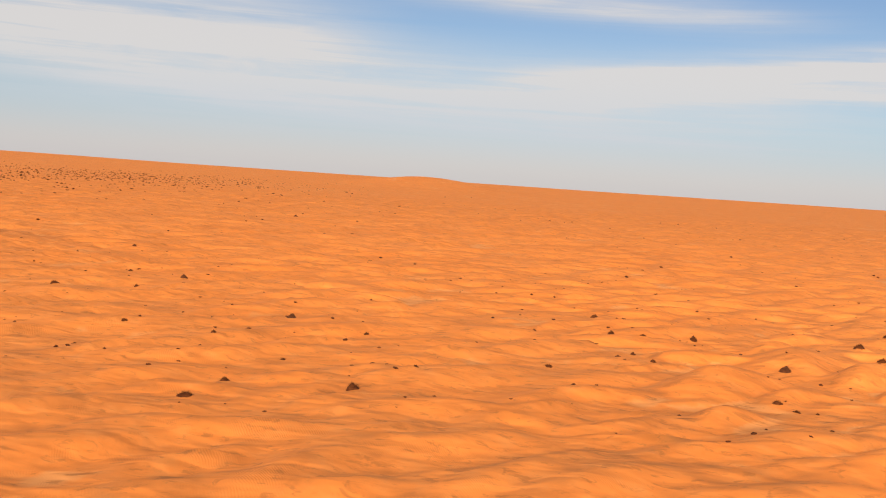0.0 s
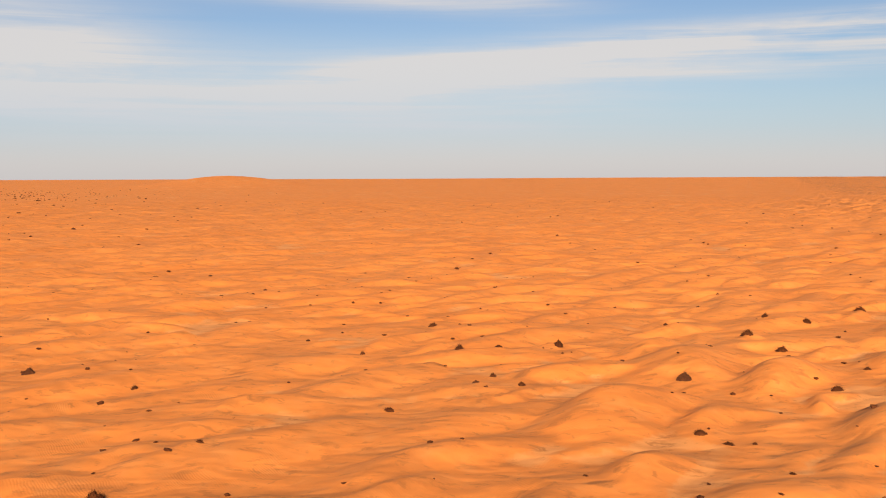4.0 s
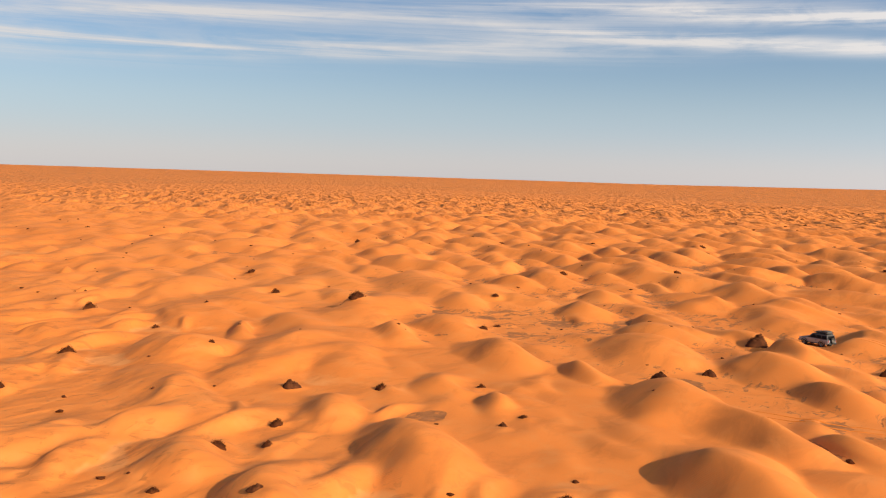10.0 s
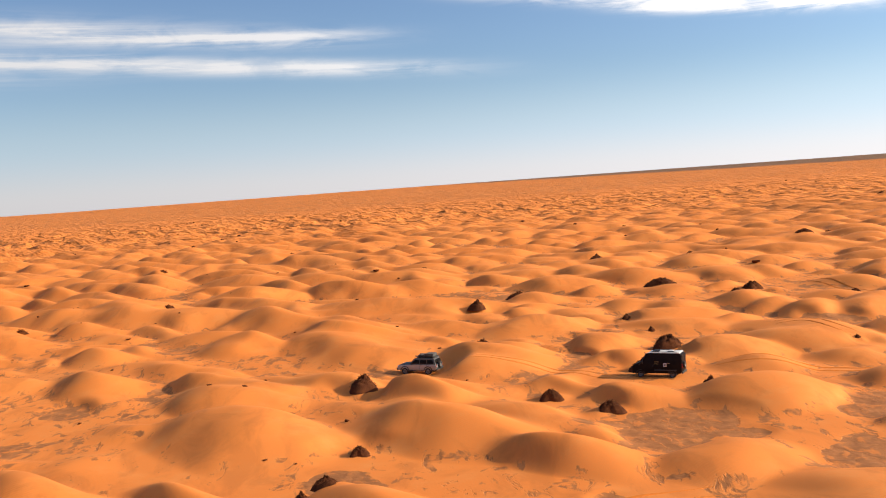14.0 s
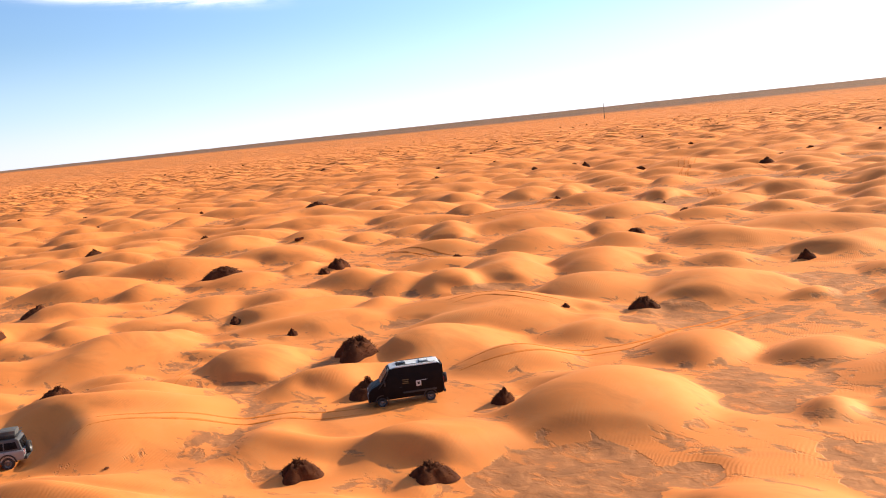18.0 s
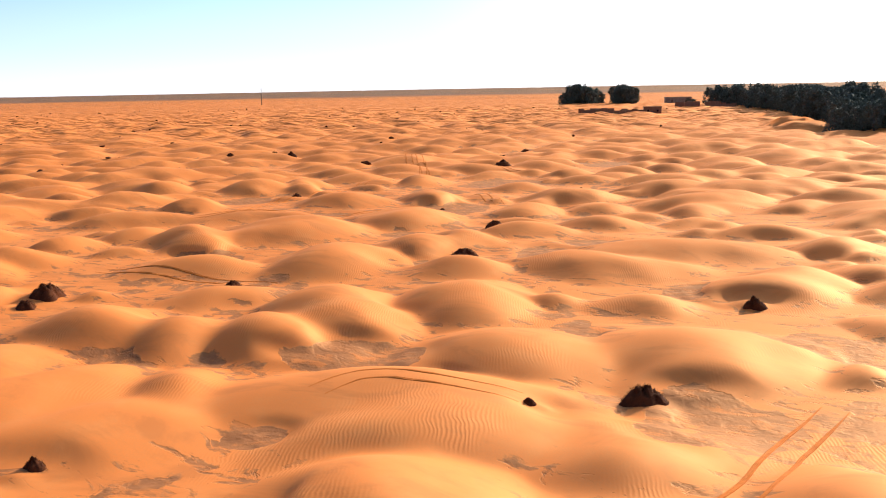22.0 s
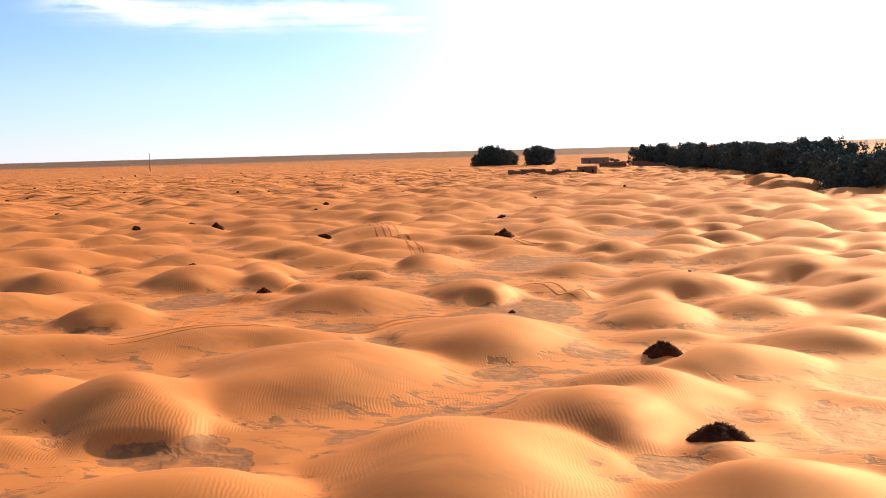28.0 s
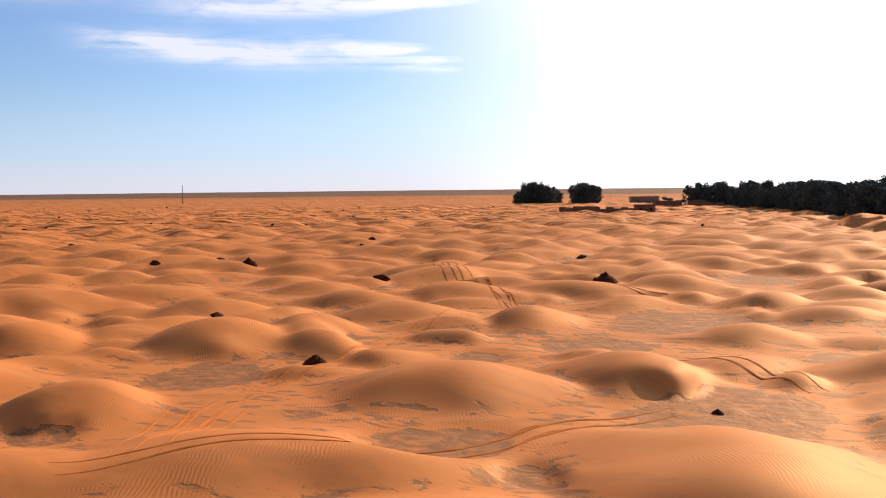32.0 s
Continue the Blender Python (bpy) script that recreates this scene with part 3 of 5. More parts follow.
# wheel tracks, as runs of x, y
TRACKS = [
    [(163.3, 81.0), (160.7, 75.7), (158.9, 71.2), (157.2, 66.6), (156.5, 59.9), (155.3, 52.3)],
    [(161.0, 91.2), (162.5, 93.7), (164.3, 96.2), (166.1, 98.7), (167.6, 102.0), (168.8, 104.6), (169.6, 107.2)],
    [(248.4, -1.2), (250.7, -6.5), (253.4, -12.7), (254.5, -21.8), (254.7, -32.2), (256.2, -46.1), (257.9, -62.6)],
    [(250.0, 4.9), (248.2, 2.7), (245.6, -0.6), (242.8, -3.1), (239.2, -5.1), (234.5, -7.9), (230.6, -15.5), (227.9, -18.4), (225.3, -22.8)],
    [(229.3, -43.8), (225.1, -41.0), (221.7, -37.1), (217.4, -32.7)],
    [(247.1, 2.0), (251.4, -6.7), (254.2, -15.3)],
    [(229.9, 38.9), (222.9, 38.9), (216.0, 38.0), (208.6, 36.7)],
    [(181.8, 65.9), (181.3, 64.3), (180.6, 63.0), (178.8, 62.2), (177.1, 62.2), (174.3, 61.9), (171.0, 61.1)],
    [(291.3, -126.5), (274.9, -99.8), (264.7, -88.5), (255.3, -72.6)],
    [(253.2, -91.9), (246.1, -92.4), (237.7, -88.6), (232.0, -94.2)],
    [(124.4, 95.9), (124.3, 99.1), (124.2, 103.9), (125.4, 111.1)],
    [(250.1, -0.6), (252.6, -5.8), (255.5, -11.6)],
    [(247.3, -1.7), (249.7, -6.9), (252.2, -13.2)],
    [(252.0, -69.8), (260.2, -81.5), (280.4, -113.5), (296.6, -137.0)],
    [(232.5, -12.1), (231.6, -14.3), (229.8, -16.3)],
    [(180.9, 96.4), (185.1, 91.6), (185.6, 89.2)],
]

# ---- the ground: one sheet of dunes out to the horizon ----
LATTICE = np.random.RandomState(7).rand(256, 256)


def value_noise(x, y, size, shift=0):
    """Smooth noise between 0 and 1 with cells of that size."""
    x, y = x / size + 37.3 * shift, y / size + 91.7 * shift
    ix, iy = np.floor(x).astype(int), np.floor(y).astype(int)
    fx, fy = x - ix, y - iy
    fx, fy = fx * fx * (3 - 2 * fx), fy * fy * (3 - 2 * fy)
    a, b = LATTICE[ix % 256, iy % 256], LATTICE[(ix + 1) % 256, iy % 256]
    c, d = LATTICE[ix % 256, (iy + 1) % 256], LATTICE[(ix + 1) % 256, (iy + 1) % 256]
    return (a * (1 - fx) + b * fx) * (1 - fy) + (c * (1 - fx) + d * fx) * fy


def smooth(v, low, high):
    v = np.clip((v - low) / (high - low), 0.0, 1.0)
    return v * v * (3 - 2 * v)


CENTRE_X, CENTRE_Y = 115.0, 75.0
# rings that widen outwards; spokes close together on the sides that the flight looks at
RINGS = [0.5]
while RINGS[-1] < 4600.0:
    RINGS.append(RINGS[-1] + max(0.52, min(0.0092 * RINGS[-1], 0.52 + 0.0135 * (RINGS[-1] - 150.0))))
RINGS = np.array(RINGS)
SPOKES = np.concatenate([np.linspace(-0.85, 3.80, 1500, endpoint=False), np.linspace(3.80, 2 * math.pi - 0.85, 120, endpoint=False)])
RR, AA = np.meshgrid(RINGS, SPOKES, indexing="ij")
GX, GY = CENTRE_X + RR * np.sin(AA), CENTRE_Y + RR * np.cos(AA)


def rise(x, y):
    """The lie of the land: level under the flight, rising gently to the far south."""
    s = (x - 170.0) * 0.35 - (y - 90.0) * 0.94
    north = np.clip(y - 700.0, 0.0, None)
    hill = 21.0 * np.exp(-(((x + 40.0) / 130.0) ** 2 + ((y - 1900.0) / 260.0) ** 2))
    west = 5.0 * smooth(-(x + 200.0) - 0.2 * y, 0.0, 900.0)
    east = 0.004 * np.clip(x - 700.0, 0.0, None)
    return 0.0098 * np.clip(s - 250.0, 0.0, None) + hill + west + east + 0.0005 * north


def relief(x, y):
    """How strong the dunes are: low swells in the north-west, full mounds elsewhere."""
    q = (x - 70.0) * 0.87 - (y - 110.0) * 0.5
    return 0.30 + 0.70 * smooth(q, -40.0, 85.0)


CUBES = np.zeros_like(GX)
DETAIL = np.maximum(np.gradient(RINGS)[:, None], RR * np.gradient(SPOKES)[None, :])
# the wind bends every outline a little
WX = GX + 2.6 * (value_noise(GX, GY, 9.0, 8) - 0.5) + 1.3 * (value_noise(GX, GY, 4.0, 9) - 0.5)
WY = GY + 2.6 * (value_noise(GX, GY, 9.0, 10) - 0.5) + 1.3 * (value_noise(GX, GY, 4.0, 11) - 0.5)


# the wind blows to the north-west; the crests lie across it
CREST = 40.0
LEE = (math.sin(radians(320)), math.cos(radians(320)))


def window(x, y, big):
    """The part of the sheet within that distance of a place, and the offsets from the place."""
    away, at = math.hypot(x - CENTRE_X, y - CENTRE_Y), math.atan2(x - CENTRE_X, y - CENTRE_Y)
    if at < -0.85:
        at += 2 * math.pi
    i0, i1 = np.searchsorted(RINGS, (away - big, away + big))
    j0, j1 = (0, len(SPOKES)) if away < 1.5 * big else np.searchsorted(SPOKES, (at - math.asin(big / away), at + math.asin(big / away)))
    if i1 <= i0 or j1 <= j0:
        return None
    return (slice(i0, i1), slice(j0, j1)), WX[i0:i1, j0:j1] - x, WY[i0:i1, j0:j1] - y


def raise_mound(x, y, a, b, high, turn, steep=0.86, gentle=1.3):
    """Adds one dune: a smooth mound of half length a and half width b, shorter to the lee than to windward."""
    found = window(x, y, max(a, b) * max(steep, gentle) + 2.0)
    if not found:
        return
    area, dx, dy = found
    along = dx * LEE[0] + dy * LEE[1]
    pull = along * np.where(along > 0, 1 / steep - 1, 1 / gentle - 1)
    dx, dy = dx + LEE[0] * pull, dy + LEE[1] * pull
    c, s = math.cos(radians(turn)), math.sin(radians(turn))
    r2 = (((dx * c + dy * s) / a) ** 2 + ((dy * c - dx * s) / b) ** 2).clip(0, 1)
    CUBES[area] += (high * (1 - r2) ** 1.75) ** 3.0


def raise_ridge(x, y, half, fall, climb, high, turn):
    """Adds a short ridge with a sharp brink: it climbs softly from windward and falls at once to the lee."""
    found = window(x, y, max(half, fall, climb) + 3.0)
    if not found:
        return
    area, dx, dy = found
    c, s = math.cos(radians(turn)), math.sin(radians(turn))
    v = ((dx * c + dy * s) / half).clip(-1, 1)
    u = dy * c - dx * s + 0.22 * fall * (v * v - 0.3) * 2
    lee_side = (1 - (u / fall).clip(0, 1) ** 1.6) ** 1.5
    windward = (1 - (u / climb).clip(-1, 0) ** 2) ** 1.6
    CUBES[area] += (high * (1 - v * v) ** 1.6 * np.where(u > 0, lee_side, windward)) ** 3.0


def strength_at(x, y):
    q = min(max(((x - 70) * 0.87 - (y - 110) * 0.5 + 40) / 125, 0), 1)
    return 0.30 + 0.70 * q * q * (3 - 2 * q)


chance = random.Random(11)
for x, y, a, b, high, turn in DUNES:
    turn += chance.uniform(-4, 4)
    if y > 100:
        raise_ridge(x - 0.38 * a * LEE[0], y - 0.38 * a * LEE[1], max(b, 0.9 * a) * 1.7, 0.85 * a, 0.85 * a, min(high * 1.2, 0.45 * a), turn=CREST + chance.uniform(-10, 10))
    else:
        raise_mound(x, y, a * 1.12, b * 1.12, high * 0.84, turn, 0.9, 1.1)
known = np.array([(x, y, (a + b) / 2) for x, y, a, b, high, turn in DUNES] + [(x, y, a + 0.5) for x, y, a, b, turn in FLATS] + [(160.0, 87.5, 3.0), (172.0, 111.5, 3.0)])


def scatter_mounds(low_x, high_x, low_y, high_y, pitch, tall, hole=None, keep=1.0, near=0.55):
    nx, ny = int((high_x - low_x) / pitch), int((high_y - low_y) / pitch)
    for i in range(nx):
        for j in range(ny):
            x = low_x + (i + chance.random() + 0.5 * (j % 2)) * pitch
            y = low_y + (j + chance.random()) * pitch
            a = pitch * chance.uniform(0.42, 0.92)
            if chance.random() > keep or hole and hole[0] < x < hole[1] and hole[2] < y < hole[3]:
                continue
            strength = strength_at(x, y)
            if np.any((known[:, 0] - x) ** 2 + (known[:, 1] - y) ** 2 < (near * (known[:, 2] + a)) ** 2):
                continue
            if strength < 0.62:
                raise_ridge(x, y, a * 1.9, a * 0.55, a * 0.5, min(a * 0.48 * strength * chance.uniform(0.5, 1.9), 1.35), chance.gauss(CREST - 15, 14))
                continue
            high = min(a * tall * chance.uniform(0.7, 1.2), 2.6) * (0.4 + 0.6 * strength)
            if y > 100:
                high *= 0.72 + 0.25 * float(smooth(x - 0.6 * (y - 100), 110.0, 190.0))
                raise_ridge(x, y, a * chance.uniform(1.5, 2.2), a * chance.uniform(0.65, 0.95), a * chance.uniform(0.6, 0.9), 1.3 * high, chance.gauss(CREST, 18))
            else:
                raise_mound(x, y, a * chance.uniform(1.05, 1.5), a * chance.uniform(0.75, 1.0), high, chance.gauss(CREST, 22), 0.86, 1.25)


scatter_mounds(-150, 420, -330, 330, 12.5, 0.25, near=0.78)
scatter_mounds(-130, 330, -180, 100, 7.0, 0.24, keep=0.5, near=0.72)
scatter_mounds(-130, 330, 80, 280, 5.8, 0.15, keep=0.36)
scatter_mounds(-600, 1250, -1150, 1000, 14.5, 0.25, (-150, 420, -330, 330))
# the longer, steeper dunes that pile up against the plantation
for x, y, a, b, high, turn in ((217, -308, 17, 6.5, 5.6, 20), (209, -280, 18, 6.5, 5.4, 22), (246, -345, 18, 7, 3.6, 16), (262, -380, 18, 7, 3.4, 18), (245, -420, 20, 7, 3.5, 20), (285, -470, 18, 7, 3.0, 20)):
    raise_ridge(x, y, a, b * 0.8, b * 0.8, high, turn)

MOUNDS = CUBES ** (1 / 3.0)
low_swell = value_noise(GX, GY, 42.0, 1) * 0.9 + value_noise(GX, GY, 17.0, 2) * 0.45
DUNE = MOUNDS * (1.0 - smooth(DETAIL, 6.0, 11.0)) + low_swell * (0.4 + 0.6 * relief(GX, GY)) - 0.6
CRUST = 0.5 * smooth(value_noise(GX, GY, 10.0, 3) + 0.5 * value_noise(GX, GY, 3.0, 4), 0.68, 1.05) * (1 - smooth(MOUNDS, 0.25, 0.9)) * smooth(relief(GX, GY), 0.5, 0.95)
LOW = (1 - smooth(MOUNDS, 0.35, 1.1)) * smooth(relief(GX, GY), 0.5, 0.95)
PALE = 0.55 * smooth(value_noise(GX, GY, 11.0, 12) + 0.4 * value_noise(GX, GY, 3.0, 13), 0.7, 1.05) * (1 - smooth(MOUNDS, 0.2, 0.6)) * (1 - smooth(relief(GX, GY), 0.45, 0.9))
for x, y, a, b, turn in FLATS:
    c, s = math.cos(radians(turn)), math.sin(radians(turn))
    dx, dy = WX - x, WY - y
    r = np.hypot((dx * c + dy * s) / a, (dy * c - dx * s) / b)
    inside = 1 - smooth(r, 0.8, 1.6)
    firm = (0.9, 1.8) if min(a, b) > 3.4 else (0.3, 0.8)
    keep = 1 - smooth(MOUNDS, *firm)
    DUNE -= inside * 0.9 * np.clip(DUNE - 0.1, 0, None) * keep
    CRUST = np.maximum(CRUST, 0.9 * (1 - smooth(r, 0.75, 1.35)) * keep)
for x, y, r in ((160.5, 88.0, 4.2), (159.0, 93.5, 3.6), (172.3, 111.6, 3.6)):
    inside = 1 - smooth(np.hypot(GX - x, GY - y), r * 0.6, r * 1.8)
    DUNE = DUNE * (1 - inside) + 0.25 * inside
CRUST *= smooth(0.9 - DUNE, 0.0, 0.5) * 0.4 + 0.6
# the wind scours the sand away beside the shrubs
for x, y, wide in SHRUBS:
    away, at = math.hypot(x - CENTRE_X, y - CENTRE_Y), math.atan2(x - CENTRE_X, y - CENTRE_Y)
    if away > 260.0:
        continue
    big = 1.3 * wide + 3.0
    i0, i1 = np.searchsorted(RINGS, (away - big, away + big))
    r = np.hypot(WX[i0:i1] - x, WY[i0:i1] - y)
    inside = 1 - smooth(r, 0.6 * wide + 0.5, big)
    DUNE[i0:i1] -= inside * np.clip(DUNE[i0:i1] - 0.12, 0, None) * 0.8 * (1 - smooth(MOUNDS[i0:i1], 0.7, 1.5))
    DUNE[i0:i1] += 0.2 * wide * (1 - smooth(r, 0.0, 1.2 * wide))
GZ = rise(GX, GY) + DUNE
FAR = smooth(DETAIL, 2.4, 6.0) * (0.1 + 0.9 * relief(GX, GY))
south = (GX - 170.0) * 0.35 - (GY - 90.0) * 0.94
PLAIN = smooth(south + 160 * (value_noise(GX, GY, 260.0, 5) - 0.5), 1700.0, 2050.0)


def ground(x, y):
    """The height of the sand at a place."""
    away, at = math.hypot(x - CENTRE_X, y - CENTRE_Y), math.atan2(x - CENTRE_X, y - CENTRE_Y)
    if at < SPOKES[0]:
        at += 2 * math.pi
    i = int(np.clip(np.searchsorted(RINGS, away) - 1, 0, len(RINGS) - 2))
    j = int(np.clip(np.searchsorted(SPOKES, at) - 1, 0, len(SPOKES) - 2))
    u, v = min((away - RINGS[i]) / (RINGS[i + 1] - RINGS[i]), 1.0), (at - SPOKES[j]) / (SPOKES[j + 1] - SPOKES[j])
    return float(GZ[i, j] * (1 - u) * (1 - v) + GZ[i + 1, j] * u * (1 - v) + GZ[i, j + 1] * (1 - u) * v + GZ[i + 1, j + 1] * u * v)


def build_ground():
    nx, ny = len(RINGS), len(SPOKES)
    mesh = bpy.data.meshes.new("ground")
    index = np.arange(nx * ny, dtype=np.int32).reshape(nx, ny)
    following = np.roll(index, -1, axis=1)
    quads = np.stack([index[:-1], following[:-1], following[1:], index[1:]], -1).reshape(-1, 4)
    mesh.vertices.add(nx * ny)
    mesh.vertices.foreach_set("co", np.stack([GX, GY, GZ], -1).astype(np.float32).ravel())
    mesh.loops.add(quads.size)
    mesh.loops.foreach_set("vertex_index", quads.ravel())
    mesh.polygons.add(len(quads))
    mesh.polygons.foreach_set("loop_start", np.arange(0, quads.size, 4, dtype=np.int32))
    mesh.polygons.foreach_set("use_smooth", np.ones(len(quads), dtype=bool))
    for name, values in (("crust", CRUST), ("far", FAR), ("plain", PLAIN), ("pale", PALE), ("low", LOW), ("rumple", 1.0 - smooth(relief(GX, GY), 0.34, 0.7))):
        mesh.attributes.new(name, "FLOAT", "POINT").data.foreach_set("value", values.astype(np.float32).ravel())
    mesh.update()
    mesh.validate()
    mesh.materials.append(SAND)
    return tagged(new("ground", mesh), "orange sand dunes with scoured crusty hollows out to the horizon", "sand", kind="structure")


build_ground()

# ---- building blocks ----


def part(name, bm, mat, parent=None, label="", at=None, shade=True):
    mesh = bpy.data.meshes.new(name)
    bm.to_mesh(mesh)
    bm.free()
    for p in mesh.polygons:
        p.use_smooth = shade
    mesh.materials.append(mat)
    ob = new(name, mesh)
    ob.parent = parent
    if at is not None:
        ob.matrix_basis = at
    return tagged(ob, label)


def flat(bm):
    """Sharp edges stay sharp under smooth shading."""
    for e in bm.edges:
        e.smooth = e.calc_face_angle(0.0) < radians(32)
    return bm


def box(sx, sy, sz, bevel=0.02, at=(0, 0, 0), bm=None, turn=None):
    bm = bm or bmesh.new()
    m = Matrix.Translation(at) @ (turn or Matrix()) @ Matrix.Diagonal((sx, sy, sz, 1))
    made = bmesh.ops.create_cube(bm, size=1.0, matrix=m)
    if bevel:
        edges = {e for v in made["verts"] for e in v.link_edges}
        bmesh.ops.bevel(bm, geom=list(edges), offset=bevel, segments=2, affect="EDGES", profile=0.6)
    return flat(bm)


def slab(outline, y0, y1, bevel=0.03, taper=None):
    """A side outline (x, z) drawn out from y0 to y1, edges rounded. taper: how much it leans in per metre of height above a height."""
    bm = bmesh.new()
    face = bm.faces.new([bm.verts.new((x, y0, z)) for x, z in outline])
    out = bmesh.ops.extrude_face_region(bm, geom=[face])
    bmesh.ops.translate(bm, vec=(0, y1 - y0, 0), verts=[g for g in out["geom"] if isinstance(g, bmesh.types.BMVert)])
    bmesh.ops.recalc_face_normals(bm, faces=bm.faces)
    if taper:
        for v in bm.verts:
            if v.co.z > taper[0]:
                v.co.y *= 1 - taper[1] * (v.co.z - taper[0])
    if bevel:
        bmesh.ops.bevel(bm, geom=list(bm.edges), offset=bevel, segments=3, affect="EDGES", profile=0.6)
    return flat(bm)


def lathe(profile, steps=20):
    """A profile (radius, y) turned about the y axis."""
    bm = bmesh.new()
    rings = []
    for k in range(steps):
        a = 2 * math.pi * k / steps
        rings.append([bm.verts.new((r * math.cos(a), y, r * math.sin(a))) for r, y in profile])
    for k in range(steps):
        p, q = rings[k], rings[(k + 1) % steps]
        for i in range(len(profile) - 1):
            bm.faces.new((p[i], p[i + 1], q[i + 1], q[i]))
    bmesh.ops.remove_doubles(bm, verts=bm.verts, dist=0.0005)
    bmesh.ops.recalc_face_normals(bm, faces=bm.faces)
    return flat(bm)


def rod(points, radius, sides=6, bm=None, tip=1.0):
    bm = bm or bmesh.new()
    rings = []
    for k, p in enumerate(points):
        p = Vector(p)
        d = (Vector(points[min(k + 1, len(points) - 1)]) - Vector(points[max(k - 1, 0)])).normalized()
        side = d.orthogonal().normalized()
        other = d.cross(side)
        r = radius * (1 + (tip - 1) * k / max(len(points) - 1, 1))
        rings.append([bm.verts.new(p + r * (math.cos(2 * math.pi * i / sides) * side + math.sin(2 * math.pi * i / sides) * other)) for i in range(sides)])
    for p, q in zip(rings, rings[1:]):
        for i in range(sides):
            bm.faces.new((p[i], p[(i + 1) % sides], q[(i + 1) % sides], q[i]))
    bm.faces.new(rings[0][::-1])
    bm.faces.new(rings[-1])
    return bm


def thing(name, at, label, category, group="", kind=""):
    ob = new(name)
    ob.matrix_basis = at
    return tagged(ob, label, category, group, kind)


def wheel(parent, x, y, radius, width, name="wheel"):
    """A wheel with its axle along y; the rim faces outwards."""
    hub = new(name)
    hub.parent = parent
    hub.location = (x, y, radius)
    if y > 0:
        hub.rotation_euler = (0, 0, math.pi)
    r, h = radius, width / 2
    tyre = lathe([(r * 0.62, -h), (r * 0.80, -h * 1.05), (r * 0.95, -h * 0.92), (r, -h * 0.55), (r, h * 0.55), (r * 0.95, h * 0.92), (r * 0.80, h * 1.05), (r * 0.62, h), (r * 0.62, -h)], 24)
    part("tyre", tyre, RUBBER, hub)
    rim = lathe([(0.0, -h * 0.35), (r * 0.16, -h * 0.55), (r * 0.22, -h * 0.35), (r * 0.42, -h * 0.15), (r * 0.54, -h * 0.55), (r * 0.63, -h * 0.9), (r * 0.63, h * 0.8), (0.0, h * 0.6)], 20)
    part("rim", rim, RIM, hub)
    return hub


# ---- the camper van ----


